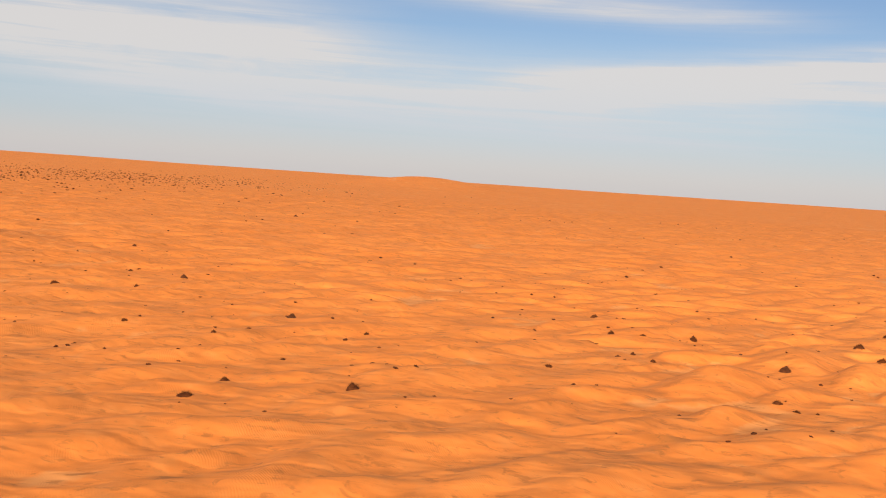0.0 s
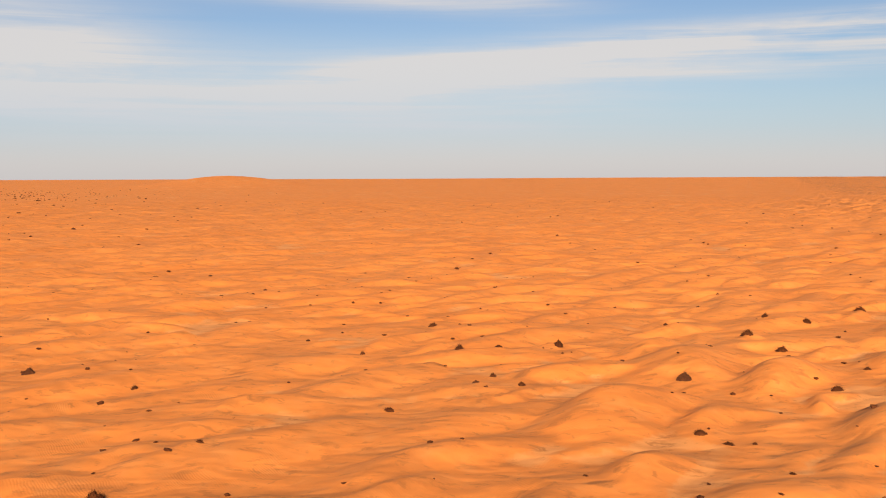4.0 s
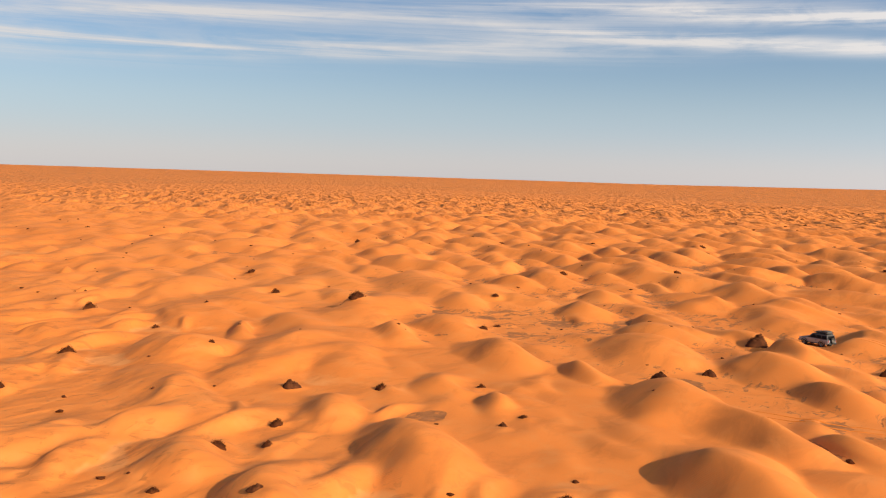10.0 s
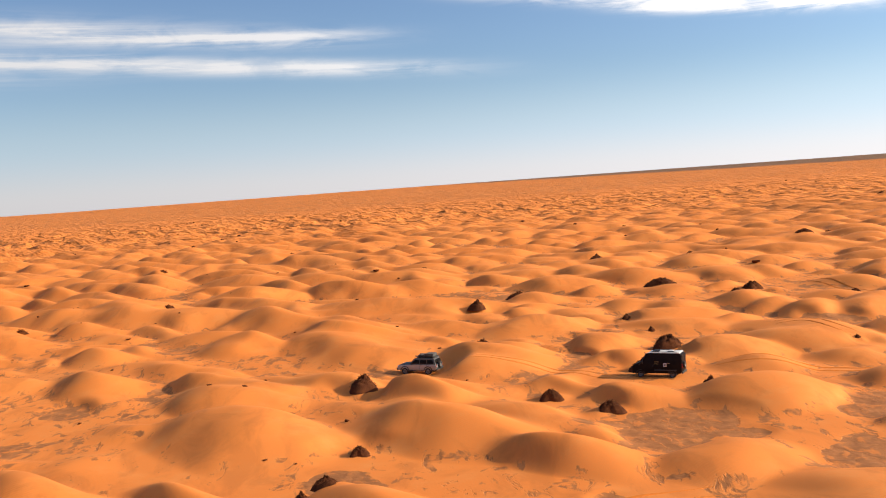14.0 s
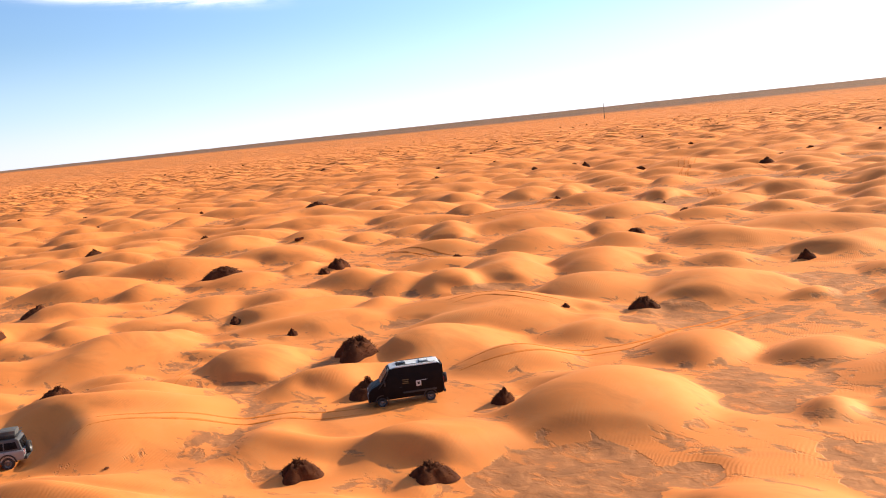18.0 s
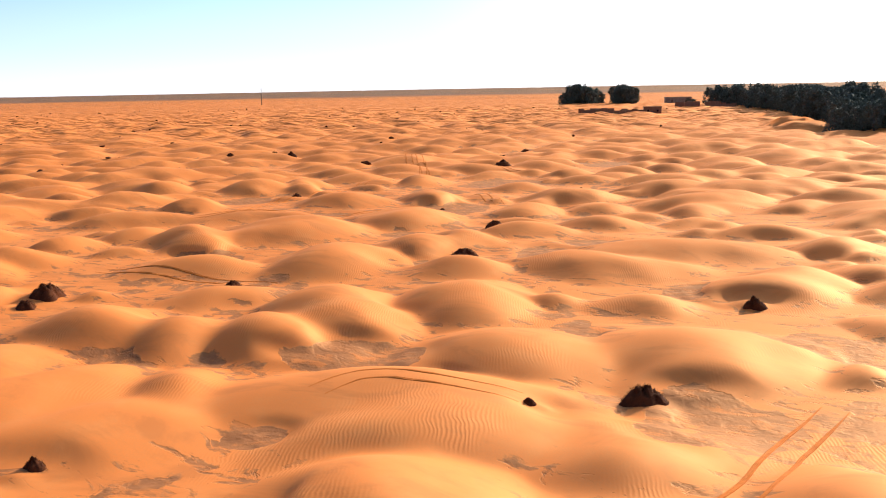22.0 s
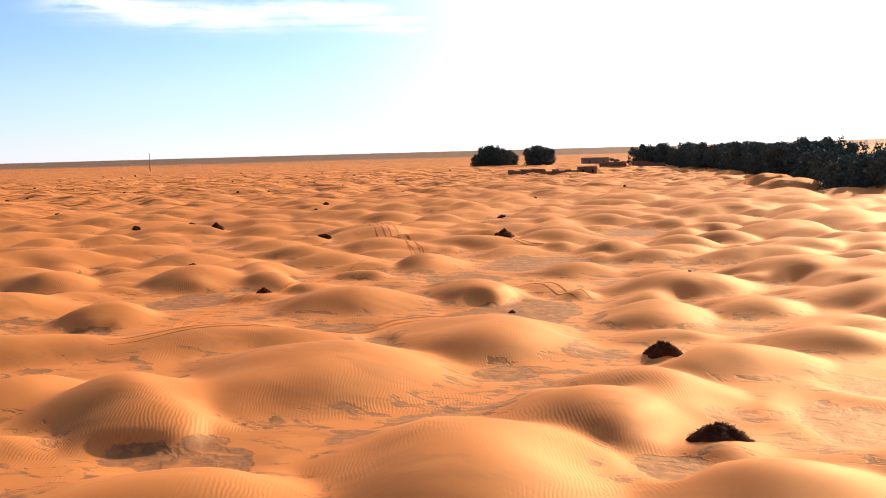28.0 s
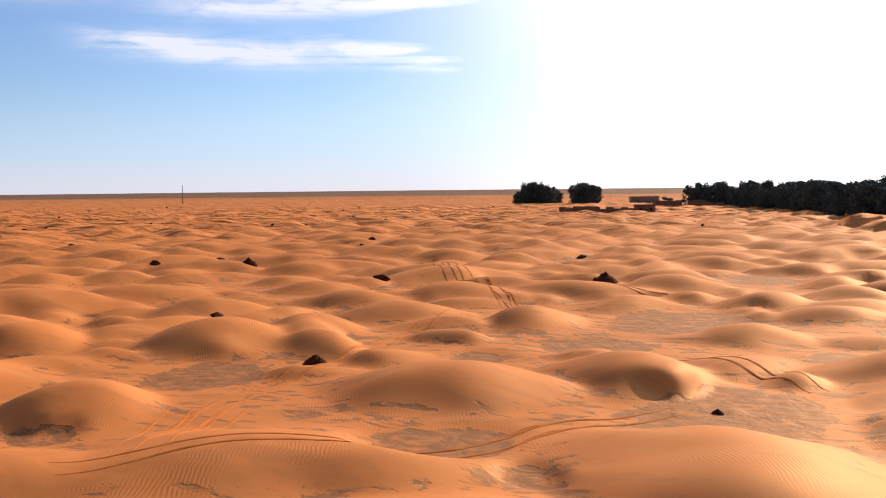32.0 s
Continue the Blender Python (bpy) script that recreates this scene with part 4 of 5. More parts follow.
def camper_van(at):
    """Nose towards +x, wheels on z = 0."""
    van = thing("camper_van", at @ Matrix.Scale(0.93, 4), "dark brown high-roofed camper van with a white roof on the sand", "van")
    w, tyre = 1.0, 0.36
    body = [(-2.72, 0.62), (-2.78, 1.2), (-2.70, 2.55), (-2.55, 2.68), (0.75, 2.70), (1.10, 2.62), (1.75, 1.72), (2.45, 1.42), (2.66, 1.20), (2.72, 0.75), (2.66, 0.48), (-2.55, 0.48)]
    part("body", slab(body, -w, w, 0.07, (1.3, 0.075)), VAN_PAINT, van)
    roof = [(-2.58, 2.655), (-2.52, 2.75), (0.55, 2.77), (0.98, 2.69), (1.02, 2.655)]
    part("roof", slab(roof, -0.86, 0.86, 0.03), WHITE_PAINT, van, "white dusty roof skin")
    for x, size, high in ((0.15, 0.62, 0.10), (-1.5, 0.55, 0.12)):
        hatch = part("roof_hatch", box(size, 0.62, high, 0.03, (x, 0, 2.77 + high / 2)), WHITE_PAINT if x < 0 else GLASS, van, "raised roof hatch")
        part("hatch_rim", box(size + 0.12, 0.74, 0.05, 0.015, (x, 0, 2.785)), BLACK_PLASTIC, hatch)
    part("roof_rail", rod([(-2.3, 0.74, 2.80), (0.5, 0.74, 2.82)], 0.025), BLACK_PLASTIC, van)
    part("roof_rail", rod([(-2.3, -0.74, 2.80), (0.5, -0.74, 2.82)], 0.025), BLACK_PLASTIC, van)
    # glass
    screen = bmesh.new()
    pane = [(1.135, -0.80, 2.55), (1.135, 0.80, 2.55), (1.745, 0.90, 1.76), (1.745, -0.90, 1.76)]
    normal = Vector((0.83, 0, 0.56))
    front = [screen.verts.new(Vector(p) + normal * 0.045) for p in pane]
    back = [screen.verts.new(Vector(p) + normal * 0.002) for p in pane]
    screen.faces.new(front)
    for i in range(4):
        screen.faces.new((front[i], back[i], back[(i + 1) % 4], front[(i + 1) % 4]))
    part("windscreen", screen, GLASS, van, shade=False)
    for side in (-1, 1):
        lean = Matrix.Rotation(side * radians(4.3), 4, "X")
        y = side * 0.955
        win = [(0.30, 1.50), (0.30, 2.12), (0.92, 2.12), (1.38, 1.62), (1.36, 1.50)]
        glass = slab([(px, pz - 1.8) for px, pz in win], -0.012, 0.012, 0.008)
        part("side_window", glass, GLASS, van, at=Matrix.Translation((0, y + side * 0.015, 1.8)) @ lean)
        door = slab([(0.22, -1.05), (0.22, 0.45), (0.98, 0.45), (1.62, -0.30), (1.66, -1.05)], -0.010, 0.010, 0.008)
        part("cab_door", door, VAN_PAINT, van, at=Matrix.Translation((0, side * 0.983, 1.78)) @ lean)
        part("door_handle", box(0.16, 0.035, 0.035, 0.01, (0.36, side * 1.015, 1.30)), BLACK_PLASTIC, van)
        mirror = part("mirror", box(0.10, 0.20, 0.36, 0.035, (1.48, side * 1.18, 1.72)), BLACK_PLASTIC, van)
        part("mirror_arm", rod([(1.42, side * 0.96, 1.62), (1.46, side * 1.12, 1.66)], 0.03), BLACK_PLASTIC, mirror)
        part("headlight", box(0.30, 0.34, 0.24, 0.06, (2.55, side * 0.70, 1.08), turn=Matrix.Rotation(radians(24), 4, "Y")), LAMP_GLASS, van, "clear headlight")
        part("fog_lamp", box(0.06, 0.17, 0.12, 0.03, (2.71, side * 0.68, 0.68)), LAMP_GLASS, van)
        part("tail_lamp", box(0.05, 0.12, 0.5, 0.02, (-2.775, side * 0.88, 1.35)), RED_LAMP, van)
        part("side_trim", box(3.3, 0.03, 0.14, 0.012, (-0.55, side * 1.012, 0.86)), BLACK_PLASTIC, van)
        for x in (1.78, -1.72):
            arch = lathe([(0.43, -0.02), (0.50, -0.03), (0.50, 0.03), (0.43, 0.02), (0.43, -0.02)], 24)
            bmesh.ops.delete(arch, geom=[v for v in arch.verts if v.co.z < -0.12], context="VERTS")
            part("wheel_arch", arch, BLACK_PLASTIC, van, at=pose(x, side * 1.0, tyre + 0.04))
            wheel(van, x, side * 0.90, tyre, 0.24)
    # emblem plate and lettering on both flanks, too small to read
    for side in (-1, 1):
        y = side * 1.006
        plate = part("emblem_plate", box(0.36, 0.02, 0.40, 0.008, (-0.95, y, 1.42)), WHITE_PAINT, van, "white square emblem")
        part("emblem_mark", box(0.17, 0.02, 0.19, 0.006, (-0.95, y + side * 0.008, 1.42)), BLACK_PLASTIC, plate)
        for k, (length, z) in enumerate(((0.50, 1.78), (0.42, 1.64), (0.46, 1.52))):
            part("lettering_bar", box(length, 0.016, 0.05, 0.004, (-0.02, y - side * 0.03 * (z > 1.6), z)), YELLOW, van, "faded yellow lettering bar")
        part("lettering_bar", box(0.34, 0.016, 0.04, 0.004, (-1.36, y, 1.62)), WHITE_PAINT, van)
    # nose, bumpers, snorkel, spare wheel
    part("grille", box(0.05, 0.95, 0.22, 0.02, (2.70, 0, 1.02)), BLACK_PLASTIC, van)
    part("front_bumper", box(0.22, 1.92, 0.30, 0.06, (2.66, 0, 0.60)), BLACK_PLASTIC, van)
    part("rear_bumper", box(0.16, 1.86, 0.22, 0.05, (-2.78, 0, 0.60)), BLACK_PLASTIC, van)
    part("snorkel", rod([(1.95, 0.96, 1.35), (1.60, 1.00, 1.75), (1.18, 0.96, 2.45), (1.14, 0.95, 2.72), (1.25, 0.95, 2.78)], 0.045, 8), BLACK_PLASTIC, van)
    part("rear_door", box(0.03, 0.90, 1.75, 0.012, (-2.765, -0.46, 1.65)), VAN_PAINT, van)
    part("rear_door", box(0.03, 0.90, 1.75, 0.012, (-2.765, 0.46, 1.65)), VAN_PAINT, van)
    spare = wheel(van, -2.93, 0.35, 0.37, 0.24, "spare_wheel")
    spare.location, spare.rotation_euler = (-2.93, 0.35, 1.42), (0, 0, -math.pi / 2)
    part("awning", box(2.6, 0.14, 0.14, 0.03, (-1.1, -1.0, 2.58)), BLACK_PLASTIC, van)
    return van


# ---- the off-road car ----


def off_road_car(at):
    car = thing("off_road_car", at, "silver off-road car with a loaded roof rack on the sand", "car")
    lower = [(-2.35, 0.62), (-2.40, 1.00), (-2.34, 1.12), (0.75, 1.14), (2.05, 1.06), (2.30, 0.92), (2.34, 0.60), (2.20, 0.50), (-2.25, 0.50)]
    part("body", slab(lower, -0.93, 0.93, 0.06), SILVER, car)
    cabin = [(-2.28, 1.10), (-2.12, 1.76), (-1.95, 1.84), (0.10, 1.84), (0.32, 1.76), (0.98, 1.10)]
    part("cabin", slab(cabin, -0.86, 0.86, 0.05, (1.1, 0.14)), DARK_PAINT, car, "dark dusty cabin")
    part("bonnet", slab([(0.92, 1.115), (0.95, 1.165), (2.02, 1.10), (2.20, 1.0), (2.18, 0.98)], -0.80, 0.80, 0.015), BLACK_PLASTIC, car, "matt dark bonnet")
    screen = slab([(0.30, 1.70), (0.34, 1.72), (0.90, 1.18), (0.86, 1.15)], -0.74, 0.74, 0.012)
    part("windscreen", screen, GLASS, car)
    part("rear_window", slab([(-2.20, 1.66), (-2.17, 1.68), (-2.28, 1.22), (-2.31, 1.20)], -0.68, 0.68, 0.01), GLASS, car)
    for side in (-1, 1):
        lean = Matrix.Rotation(side * radians(7.5), 4, "X")
        for outline in ([(-2.05, -0.22), (-1.93, 0.2), (-1.28, 0.2), (-1.28, -0.22)], [(-1.20, -0.22), (-1.20, 0.2), (-0.42, 0.2), (-0.42, -0.22)], [(-0.34, -0.22), (-0.34, 0.2), (0.16, 0.2), (0.62, -0.22)]):
            part("side_window", slab(outline, -0.012, 0.012, 0.01), GLASS, car, at=Matrix.Translation((0, side * 0.832, 1.45)) @ lean)
        for x in (-1.24, -0.38):
            part("door_seam", box(0.015, 0.012, 0.55, 0.0, (x, side * 0.934, 0.85)), BLACK_PLASTIC, car)
        part("door_handle", box(0.16, 0.03, 0.035, 0.01, (-0.52, side * 0.945, 1.02)), BLACK_PLASTIC, car)
        part("mirror", box(0.12, 0.22, 0.17, 0.04, (0.55, side * 1.02, 1.25)), BLACK_PLASTIC, car)
        part("headlight", box(0.14, 0.34, 0.18, 0.04, (2.27, side * 0.70, 0.92)), LAMP_GLASS, car)
        part("tail_lamp", box(0.06, 0.15, 0.34, 0.02, (-2.37, side * 0.80, 0.98)), RED_LAMP, car)
        part("running_board", box(1.9, 0.20, 0.06, 0.02, (0.0, side * 0.98, 0.50)), BLACK_PLASTIC, car)
        for x in (1.42, -1.38):
            arch = lathe([(0.45, -0.05), (0.54, -0.06), (0.54, 0.06), (0.45, 0.05), (0.45, -0.05)], 24)
            bmesh.ops.delete(arch, geom=[v for v in arch.verts if v.co.z < -0.1], context="VERTS")
            part("wheel_arch", arch, BLACK_PLASTIC, car, at=pose(x, side * 0.92, 0.43))
            wheel(car, x, side * 0.84, 0.39, 0.26)
    part("front_bumper", box(0.24, 1.80, 0.26, 0.06, (2.34, 0, 0.62)), BLACK_PLASTIC, car)
    part("rear_bumper", box(0.20, 1.76, 0.22, 0.05, (-2.40, 0, 0.62)), BLACK_PLASTIC, car)
    part("grille", box(0.05, 0.9, 0.18, 0.02, (2.33, 0, 0.90)), BLACK_PLASTIC, car)
    rack = part("roof_rack", box(2.3, 1.36, 0.05, 0.02, (-0.95, 0, 1.95)), BLACK_PLASTIC, car)
    for side in (-1, 1):
        part("rack_rail", rod([(-2.1, side * 0.68, 2.10), (0.2, side * 0.68, 2.10)], 0.02), BLACK_PLASTIC, rack)
        for x in (-1.9, -1.1, -0.3):
            part("rack_foot", rod([(x, side * 0.66, 1.80), (x, side * 0.67, 2.10)], 0.02), BLACK_PLASTIC, rack)
    part("roof_box", box(1.05, 1.1, 0.34, 0.09, (-1.45, 0.05, 2.14)), LOAD, rack, "dark canvas load")
    part("roof_box", box(0.7, 1.0, 0.20, 0.06, (-0.45, 0.0, 2.07)), LOAD, rack, "dark canvas load")
    spare = wheel(car, -2.5, 0.1, 0.38, 0.25, "spare_wheel")
    spare.location, spare.rotation_euler = (-2.52, 0.1, 1.08), (0, 0, -math.pi / 2)
    return car


def stand(x, y, heading, half=1.8, wide=0.9):
    """A pose on the sand with all four wheels down; heading in degrees from +x."""
    c, s = math.cos(radians(heading)), math.sin(radians(heading))
    front = [ground(x + c * half - s * k, y + s * half + c * k) for k in (-wide, wide)]
    back = [ground(x - c * half - s * k, y - s * half + c * k) for k in (-wide, wide)]
    pitch = math.atan2(sum(front) - sum(back), 4 * half)
    roll = math.atan2(front[1] + back[1] - front[0] - back[0], 4 * wide)
    return Matrix.Translation((x, y, sum(front + back) / 4 - 0.05)) @ pose(0, 0, 0, 0, 0, heading) @ Matrix.Rotation(-pitch, 4, "Y") @ Matrix.Rotation(roll, 4, "X")


camper_van(stand(160.5, 88.0, 57.0))
off_road_car(stand(172.3, 111.6, 62.0, 1.4))

# ---- dry shrubs on their little mounds of sand ----


def brush(seed, twigs, wide, high, mat, peak=0.0, shag=1.0):
    """A shrub, one metre wide: a rough heap of roots and drifted litter with dry twigs standing out of it."""
    r = random.Random(seed)
    bush = new("shrub")
    # the hummock: root-bound sand and litter, peaked and lopsided
    heap = bmesh.new()
    rings, steps, shift = 14, 36, r.uniform(0.05, 0.14)
    rows = []

    def surface_at(k, a):
        lobe = 1 + 0.42 * noise.noise(Vector((math.cos(a) * 0.9 + seed * 5, math.sin(a) * 0.9, 0))) + 0.10 * noise.noise(Vector((math.cos(a) * 3 + seed * 5, math.sin(a) * 3, 4)))
        x, y = 0.5 * wide * k * lobe * math.cos(a) + shift * (1 - k), 0.5 * wide * k * lobe * math.sin(a)
        rough = noise.fractal(Vector((x * 7 + seed, y * 7, 0)), 0.8, 2.1, 4)
        return Vector((x, y, high * ((1 - k ** 1.7) * (1 - peak) + (1 - k) * peak) * (1 + 0.4 * rough) - 0.12 * k ** 4))

    for i in range(1, rings + 1):
        rows.append([heap.verts.new(surface_at(i / rings, 2 * math.pi * j / steps)) for j in range(steps)])
    top = heap.verts.new(surface_at(0.0, 0.0))
    for j in range(steps):
        heap.faces.new((top, rows[0][j], rows[0][(j + 1) % steps]))
    for p, q in zip(rows, rows[1:]):
        for j in range(steps):
            heap.faces.new((p[j], q[j], q[(j + 1) % steps], p[(j + 1) % steps]))
    part("hummock", heap, mat, bush)
    # the short dead twigs that stick out of it
    spray = bmesh.new()
    for _ in range(twigs):
        a, k = r.uniform(0, 2 * math.pi), r.random() ** 0.8 * 0.85
        start = surface_at(k, a) - Vector((0, 0, 0.03))
        d = Vector((math.cos(a) * k + r.gauss(0, 0.35), math.sin(a) * k + r.gauss(0, 0.35), r.uniform(0.25, 0.9))).normalized()
        end = start + d * r.uniform(0.04, 0.11) * shag
        side = d.orthogonal().normalized() * r.uniform(0.0015, 0.0035)
        mid = (start + end) / 2 + Vector((r.gauss(0, 0.012), r.gauss(0, 0.012), 0))
        spray.faces.new([spray.verts.new(p) for p in (start - side, start + side, mid + side, end, mid - side)])
    tagged(part("spray", spray, mat, bush, shade=False), kind="stuff")
    return bush


kinds = [brush(1, 1500, 1.25, 0.44, TWIG, 0.5, 1.0), brush(2, 1400, 1.25, 0.39, TWIG, 0.4, 1.0), brush(3, 1600, 1.2, 0.49, TWIG, 0.6, 1.0), brush(4, 520, 1.2, 0.26, GREY_TWIG, 0.2, 2.2), brush(5, 560, 1.1, 0.34, GREY_TWIG, 0.2, 2.2)]
LABELS = ("dark brown dry shrub on a heap of drifted sand", "low dark brown shrub half buried in sand", "tall dark brown peaked shrub on a mound of sand", "low dark brown tuft of dry brush on the sand", "dark brown rounded dry shrub on the sand")
for k, bush in enumerate(kinds):
    tagged(bush, LABELS[k], "shrub", "desert shrubs")
pick = random.Random(5)
used = set()
for x, y, wide in SHRUBS:
    southern = y < 125 and x > 120
    k = pick.choice((0, 0, 1, 2, 2)) if southern else pick.choice((1, 3, 3, 4, 4))
    size = max(wide, 0.6) * pick.uniform(0.95, 1.1) * (1.0 if southern else 0.8 if x > 55 else 0.72)
    m = Matrix.Translation((x, y, ground(x, y) - 0.04 * size)) @ pose(0, 0, 0, 0, 0, pick.uniform(0, 360)) @ Matrix.Diagonal((size, size, size * pick.uniform(0.85, 1.15) * min(1.0, 2.4 / size if x > 180 else 1.0), 1))
    if k not in used:
        used.add(k)
        kinds[k].matrix_basis = m
    else:
        copy_thing(kinds[k], Matrix()).matrix_basis = m

# far scrub: specks of dry brush too many to count
seed_ball = bmesh.new()
bmesh.ops.create_icosphere(seed_ball, subdivisions=1, radius=0.5)
BALL = [v.co.copy() for v in seed_ball.verts]
BALL_FACES = [[v.index for v in f.verts] for f in seed_ball.faces]
seed_ball.free()
scrub_points, scrub_faces = [], []


def tuft(r, x, y, size):
    """One low, lopsided clump."""
    z, first = ground(x, y), len(scrub_points)
    long, flat_by, turn = r.uniform(0.8, 1.5), r.uniform(0.3, 0.6), r.uniform(0, math.pi)
    for p in BALL:
        k = size * r.uniform(0.6, 1.25)
        u, v = p.x * k * long, p.y * k
        scrub_points.append((x + u * math.cos(turn) - v * math.sin(turn), y + u * math.sin(turn) + v * math.cos(turn), z + (p.z + 0.25) * k * flat_by))
    scrub_faces.extend([first + i for i in f] for f in BALL_FACES)


r = random.Random(21)
for _ in range(1700):
    x, y = r.gauss(-400, 130), r.gauss(1000, 260)
    tuft(r, x, y, r.uniform(0.9, 2.3))
for _ in range(260):
    x, y = r.uniform(-260, 330), r.uniform(230, 900)
    tuft(r, x, y, r.uniform(0.5, 1.3))
for _ in range(260):
    x, y = r.uniform(-95, 70), r.uniform(95, 260)
    tuft(r, x, y, r.uniform(0.2, 0.75))
for _ in range(160):
    x, y = r.uniform(40, 330), r.uniform(100, 330)
    tuft(r, x, y, r.uniform(0.25, 0.7))
for _ in range(300):
    x, y = r.uniform(260, 1000), r.uniform(-700, 300)
    tuft(r, x, y, r.uniform(0.8, 2.2))
scrub_mesh = bpy.data.meshes.new("dry_scrub")
scrub_mesh.from_pydata(scrub_points, [], scrub_faces)
scrub_mesh.materials.append(GREY_TWIG)
tagged(new("dry_scrub", scrub_mesh), "scattered specks of dry brush on the sand", "scrub", kind="stuff")

# ---- wheel tracks pressed into the sand ----


def spline(points, step=0.5):
    p = [Vector((*q, 0)) for q in points]
    p = [2 * p[0] - p[1]] + p + [2 * p[-1] - p[-2]]
    out = []
    for i in range(1, len(p) - 2):
        n = max(int((p[i + 1] - p[i]).length / step), 1)
        for k in range(n):
            t = k / n
            out.append(0.5 * (2 * p[i] + (p[i + 1] - p[i - 1]) * t + (2 * p[i - 1] - 5 * p[i] + 4 * p[i + 1] - p[i + 2]) * t * t + (3 * p[i] - p[i - 1] - 3 * p[i + 1] + p[i + 2]) * t ** 3))
    return out + [p[-2]]


def rut(bm, line, offset):
    """One rut: two soft shoulders and a pressed bed."""
    section = ((-0.17, -0.10), (-0.13, 0.015), (-0.09, 0.045), (-0.05, 0.002), (0.05, 0.002), (0.09, 0.045), (0.13, 0.015), (0.17, -0.10))
    rows = []
    for k, p in enumerate(line):
        d = (line[min(k + 1, len(line) - 1)] - line[max(k - 1, 0)]).normalized()
        side = Vector((-d.y, d.x, 0))
        wobble, fade = 0.08 * noise.noise(p * 0.3 + Vector((offset, 5, 0))), min(1.0, k / 10, (len(line) - 1 - k) / 10)
        row = []
        for s, h in section:
            q = p + side * (offset + wobble + s * (0.15 + 0.85 * fade))
            lift = h * fade * (0.7 + 0.9 * noise.noise(q * 1.1)) if h > 0 else h
            row.append(bm.verts.new((q.x, q.y, ground(q.x, q.y) + lift + 0.012 * (h > 0))))
        rows.append(row)
    for a, b in zip(rows, rows[1:]):
        for i in range(len(section) - 1):
            bm.faces.new((a[i], a[i + 1], b[i + 1], b[i]))


for run in TRACKS:
    line = spline(run)
    for side in (-0.8, 0.8):
        bm = bmesh.new()
        rut(bm, line, side)
        bmesh.ops.recalc_face_normals(bm, faces=bm.faces)
        tagged(part("wheel_track", bm, PRESSED), "rut of a tyre pressed into the orange sand", "track", "wheel tracks", "structure")

# ---- the plantation, the house and the mast in the south ----


def tamarisk(seed, high, wide, leaves):
    """A bushy desert tree: short forked trunk, crown of many leaf clumps almost to the ground."""
    r = random.Random(seed)
    tree = new("tree")
    wood = bmesh.new()
    rod([(0, 0, -0.8), (r.gauss(0, 0.1), r.gauss(0, 0.1), high * 0.25), (r.gauss(0, 0.3), r.gauss(0, 0.3), high * 0.55), (r.gauss(0, 0.5), r.gauss(0, 0.5), high * 0.85)], 0.035 * high, 7, wood, 0.25)
    for _ in range(7):
        a, z = r.uniform(0, 2 * math.pi), r.uniform(0.15, 0.5) * high
        tip = Vector((math.cos(a) * wide * 0.4, math.sin(a) * wide * 0.4, z + high * r.uniform(0.12, 0.35)))
        rod([(0, 0, z), Vector((0, 0, z)).lerp(tip, 0.5) + Vector((0, 0, 0.4)), tip], 0.012 * high, 5, wood, 0.3)
    part("trunk", wood, BARK, tree)
    crown = bmesh.new()
    clumps = []
    for _ in range(34):
        a, k, z = r.uniform(0, 2 * math.pi), math.sqrt(r.random()), r.random()
        spread = math.sqrt(max(1.0 - (1.25 * z - 0.35) ** 2, 0.05)) * wide * 0.45
        clumps.append((Vector((math.cos(a) * k * spread, math.sin(a) * k * spread, high * (0.10 + 0.82 * z))), r.uniform(0.10, 0.19) * wide))
    for _ in range(leaves):
        c, size = r.choice(clumps)
        d = Vector((r.gauss(0, 1), r.gauss(0, 1), r.gauss(0, 0.8))).normalized()
        p = c + d * size * r.uniform(0.55, 1.1)
        n = (d + Vector((r.gauss(0, 0.5), r.gauss(0, 0.5), r.gauss(0, 0.5)))).normalized()
        u = n.orthogonal().normalized() * r.uniform(0.28, 0.55)
        v = n.cross(u.normalized()) * r.uniform(0.28, 0.55)
        crown.faces.new([crown.verts.new(q) for q in (p - u, p - v, p + u, p + v * 1.2)])
    part("crown", crown, LEAF, tree, shade=False)
    return tagged(tree, "dense dark green bushy tree of a desert plantation", "tree", "plantation trees")


trees = [tamarisk(31, 14.0, 11.5, 1500), tamarisk(32, 15.0, 12.5, 1600), tamarisk(33, 12.5, 12.0, 1500), tamarisk(34, 16.0, 13.0, 1700)]
EDGE = [(340, -648), (300, -612), (258, -512), (230, -412), (206, -340), (193, -264), (165, -252), (96, -275), (20, -345)]
r = random.Random(77)
spots = []
for (x0, y0), (x1, y1) in zip(EDGE, EDGE[1:]):
    length = math.hypot(x1 - x0, y1 - y0)
    nx, ny = (y1 - y0) / length, -(x1 - x0) / length
    if nx * 0.5 + ny * 0.85 > 0:
        nx, ny = -nx, -ny
    for row in range(5 if y1 > -300 else 4):
        count = int(length / 9.5)
        for k in range(count):
            t = (k + r.random()) / count
            spots.append((x0 + (x1 - x0) * t + nx * row * 7 + r.gauss(0, 1.5), y0 + (y1 - y0) * t + ny * row * 7 + r.gauss(0, 1.5), 0.66 + 0.03 * row if y1 > -300 else 0.95))
for cx, cy, wide, count in ((492, -785, 21, 26), (443, -772, 14, 18)):
    for _ in range(count):
        u, v = r.uniform(-1, 1), r.uniform(-1, 1)
        spots.append((cx + u * wide, cy + v * wide * 0.6, 1.12 - 0.42 * u * u))
spots += [(349, -652, 0.55), (352, -649, 0.45)]
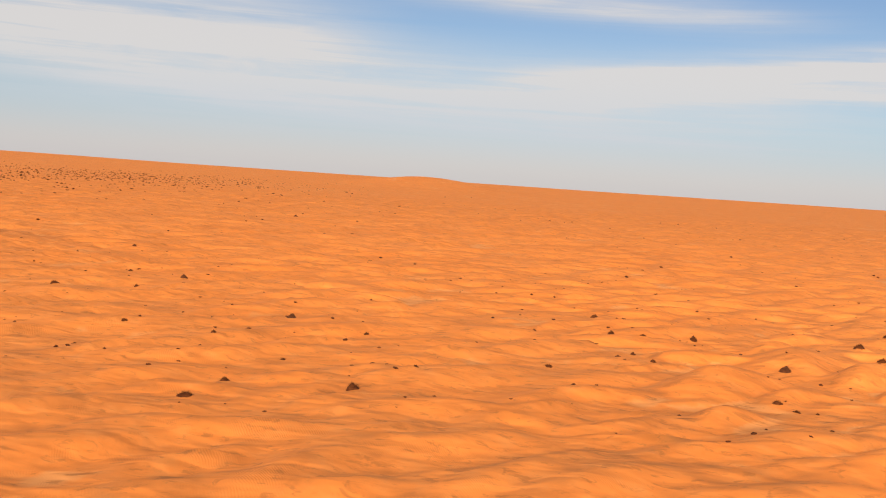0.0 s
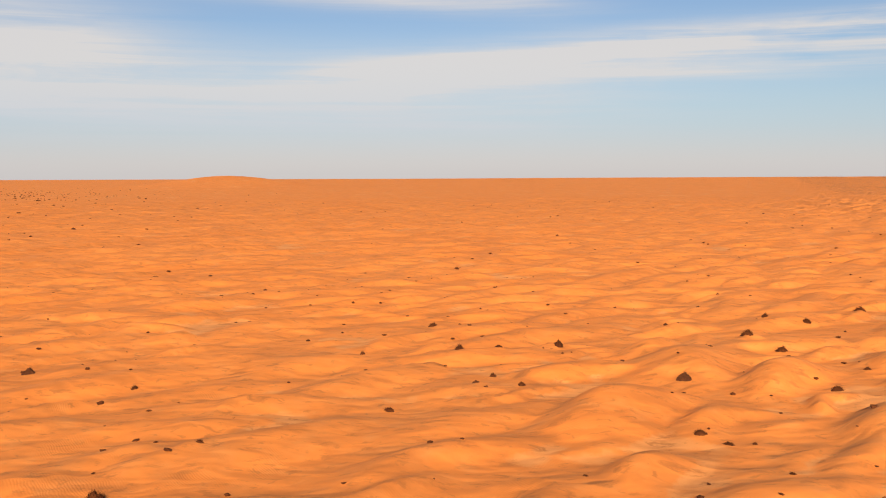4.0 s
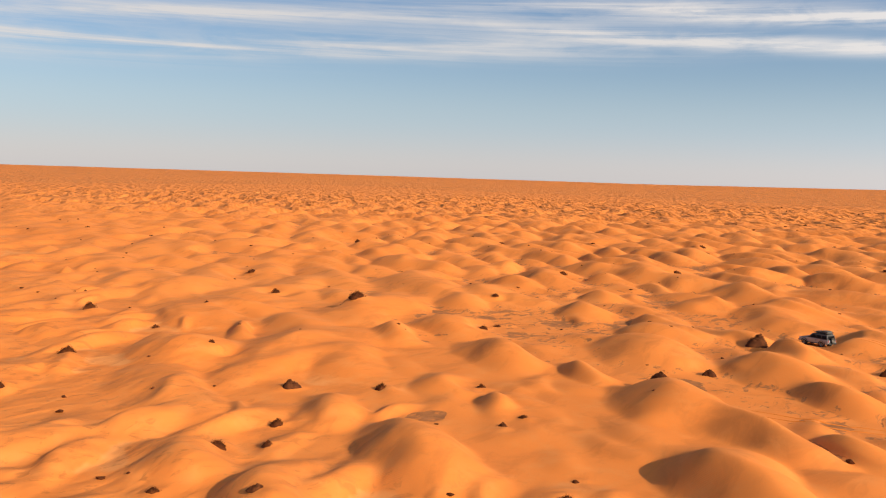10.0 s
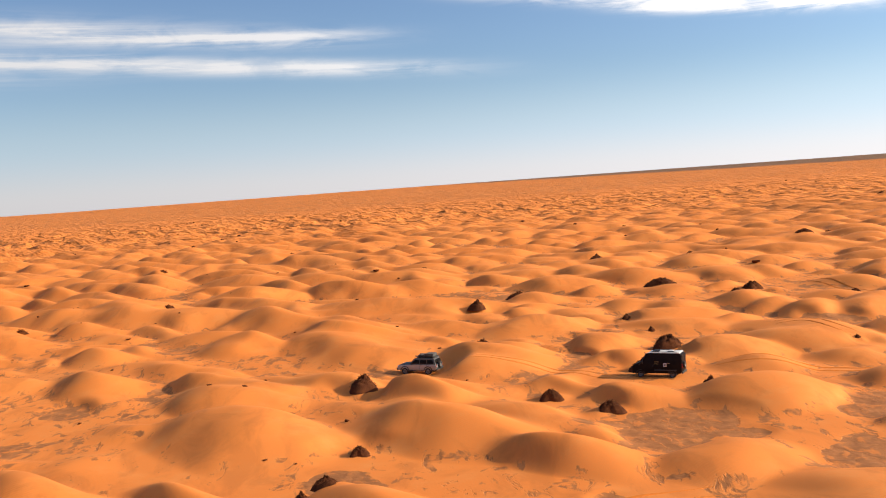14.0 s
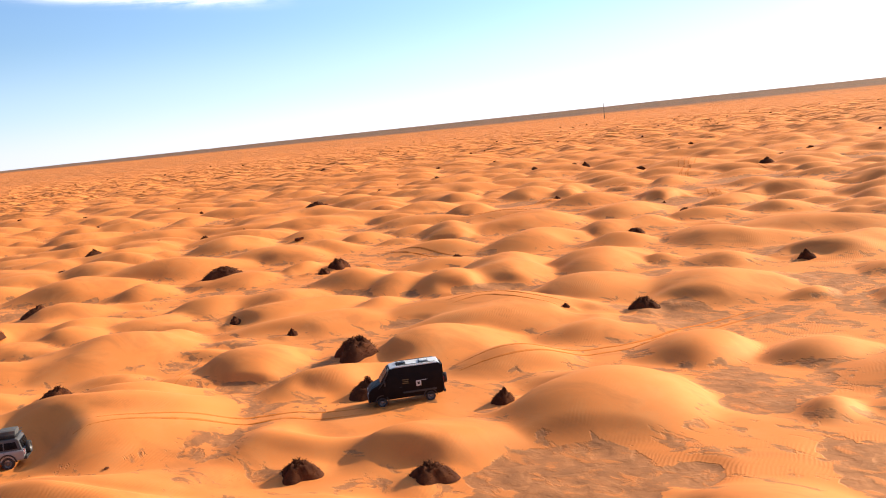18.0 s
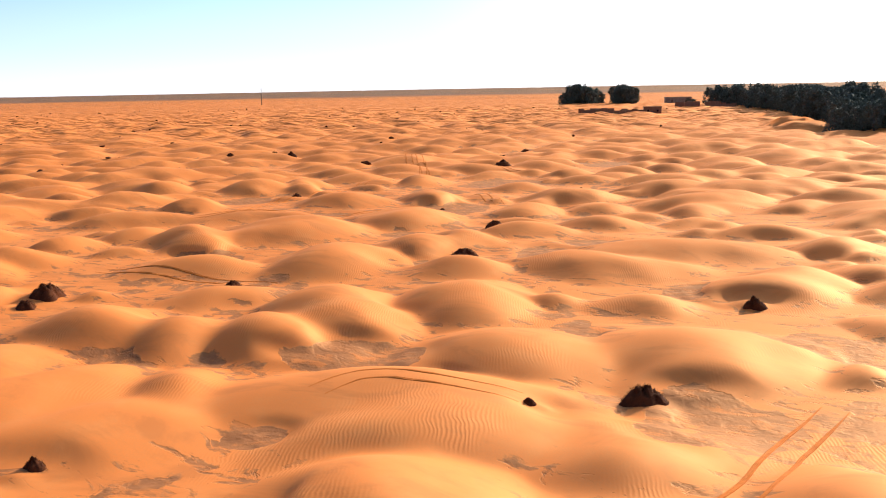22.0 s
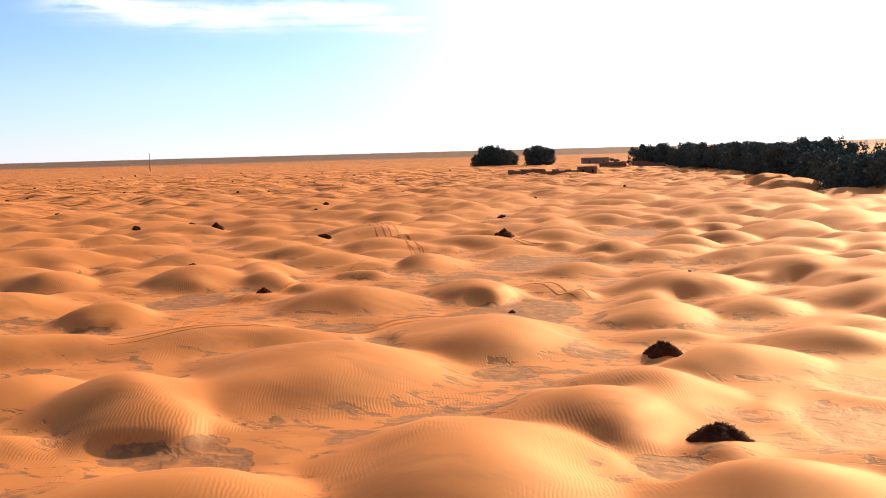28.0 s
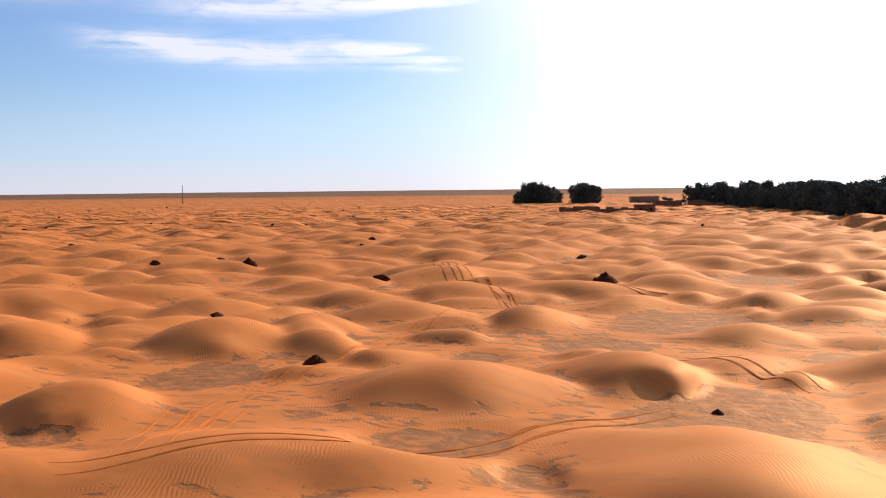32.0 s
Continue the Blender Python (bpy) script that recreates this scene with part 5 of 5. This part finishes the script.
for n, (x, y, size) in enumerate(spots):
    size *= r.uniform(0.85, 1.18)
    m = Matrix.Translation((x, y, ground(x, y) - 0.3)) @ pose(0, 0, 0, 0, 0, r.uniform(0, 360)) @ Matrix.Diagonal((size, size, size, 1))
    if n < len(trees):
        trees[n].matrix_basis = m
    else:
        copy_thing(trees[r.randrange(len(trees))], Matrix()).matrix_basis = m

tagged(tamarisk(41, 10.0, 8.0, 240), "small sparse thorn tree alone among the dunes", "tree").matrix_basis = Matrix.Translation((163.0, -138.7, ground(163.0, -138.7))) @ Matrix.Scale(0.34, 4)


def farmhouse(x, y, heading, long, deep, high, label, mat):
    z = min(ground(x - 5, y), ground(x + 5, y), ground(x, y)) - 0.3
    house = thing("farmhouse", Matrix.Translation((x, y, z)) @ pose(0, 0, 0, 0, 0, heading), label, "house")
    part("wall", box(long, deep, high, 0.08, (0, 0, high / 2)), mat, house)
    part("roof", box(long + 0.3, deep + 0.3, 0.35, 0.06, (0, 0, high + 0.15)), mat, house)
    part("parapet", box(long + 0.3, 0.3, 0.5, 0.04, (0, deep / 2, high + 0.57)), mat, house)
    part("parapet", box(long + 0.3, 0.3, 0.5, 0.04, (0, -deep / 2, high + 0.57)), mat, house)
    for k in (-0.28, 0.26):
        win = part("window", box(1.1, 0.12, 1.1, 0.02, (k * long, deep / 2 + 0.01, 2.6)), GLASS, house)
        part("sill", box(1.4, 0.3, 0.12, 0.02, (k * long, deep / 2 + 0.1, 2.0)), mat, win)
    part("door", box(1.1, 0.12, 2.1, 0.02, (0.2, deep / 2 + 0.01, 1.35)), RUST, house)
    return house


farmhouse(329, -481, 22.0, 10.5, 6.5, 4.3, "flat-roofed reddish mud house half buried in sand", RED_MUD)
farmhouse(393, -768, 25.0, 23.0, 9.0, 5.4, "long low pale mud house on the plain", MUD_WALL)


def mud_wall(ax, ay, bx, by, count, high, label, gaps=()):
    """A run of wall panels, weathered to uneven heights, each with its coping."""
    wall = thing("yard_wall", Matrix(), label, "wall")
    a, b = Vector((ax, ay)), Vector((bx, by))
    wear = random.Random(count)
    for k in range(count):
        if k in gaps:
            continue
        p, q = a.lerp(b, k / count), a.lerp(b, (k + 1) / count)
        m, tall = (p + q) / 2, high * wear.uniform(0.7, 1.1)
        at = Matrix.Translation((m.x, m.y, max(ground(p.x, p.y), ground(q.x, q.y), ground(m.x, m.y)) - 0.2)) @ pose(0, 0, 0, 0, 0, math.degrees(math.atan2(q.y - p.y, q.x - p.x)))
        panel = part("wall_panel", box((q - p).length - 0.06, 0.45, tall + 3.0, 0.06, (0, 0, tall / 2 - 1.5)), RED_MUD, wall, at=at)
        part("coping", box((q - p).length, 0.6, 0.18, 0.04, (0, 0, tall + 0.08)), RED_MUD, panel)


mud_wall(374, -472, 334, -480, 11, 2.9, "long low reddish mud wall of a yard, half buried in sand")
mud_wall(366, -492, 338, -500, 7, 3.0, "back wall of the mud-walled yard", (2, 5))
mud_wall(346, -618, 304, -600, 10, 3.6, "weathered mud wall beside the plantation", (3,))
shed = thing("shed", Matrix.Translation((351, -622, ground(351, -622) - 0.3)) @ pose(0, 0, 0, 0, 0, 20), "small dark flat-roofed shed at the end of the wall", "shed")
part("wall", box(7.0, 5.0, 4.2, 0.08, (0, 0, 2.1)), RED_MUD, shed)
part("roof", box(7.4, 5.4, 0.3, 0.05, (0, 0, 4.35)), RUST, shed)
part("door", box(1.2, 0.12, 2.2, 0.02, (0.5, 2.51, 1.4)), RUST, shed)


def mast(x, y, high):
    tower = thing("lattice_mast", Matrix.Translation((x, y, ground(x, y))), "thin steel lattice mast on the far plain", "mast")
    feet = [(math.cos(a) * 0.7, math.sin(a) * 0.7) for a in (0, 2.094, 4.188)]
    for fx, fy in feet:
        part("leg", rod([(fx, fy, -0.5), (fx * 0.35, fy * 0.35, high)], 0.12), RUST, tower)
    for k in range(12):
        f0, f1 = 1 - 0.65 * k / 12, 1 - 0.65 * (k + 1) / 12
        z0, z1 = high * k / 12, high * (k + 1) / 12
        for (ax, ay), (bx, by) in zip(feet, feet[1:] + feet[:1]):
            part("brace", rod([(ax * f0, ay * f0, z0), (bx * f1, by * f1, z1)], 0.06, 4), RUST, tower)
    return tower


mast(974, -890, 22.0)
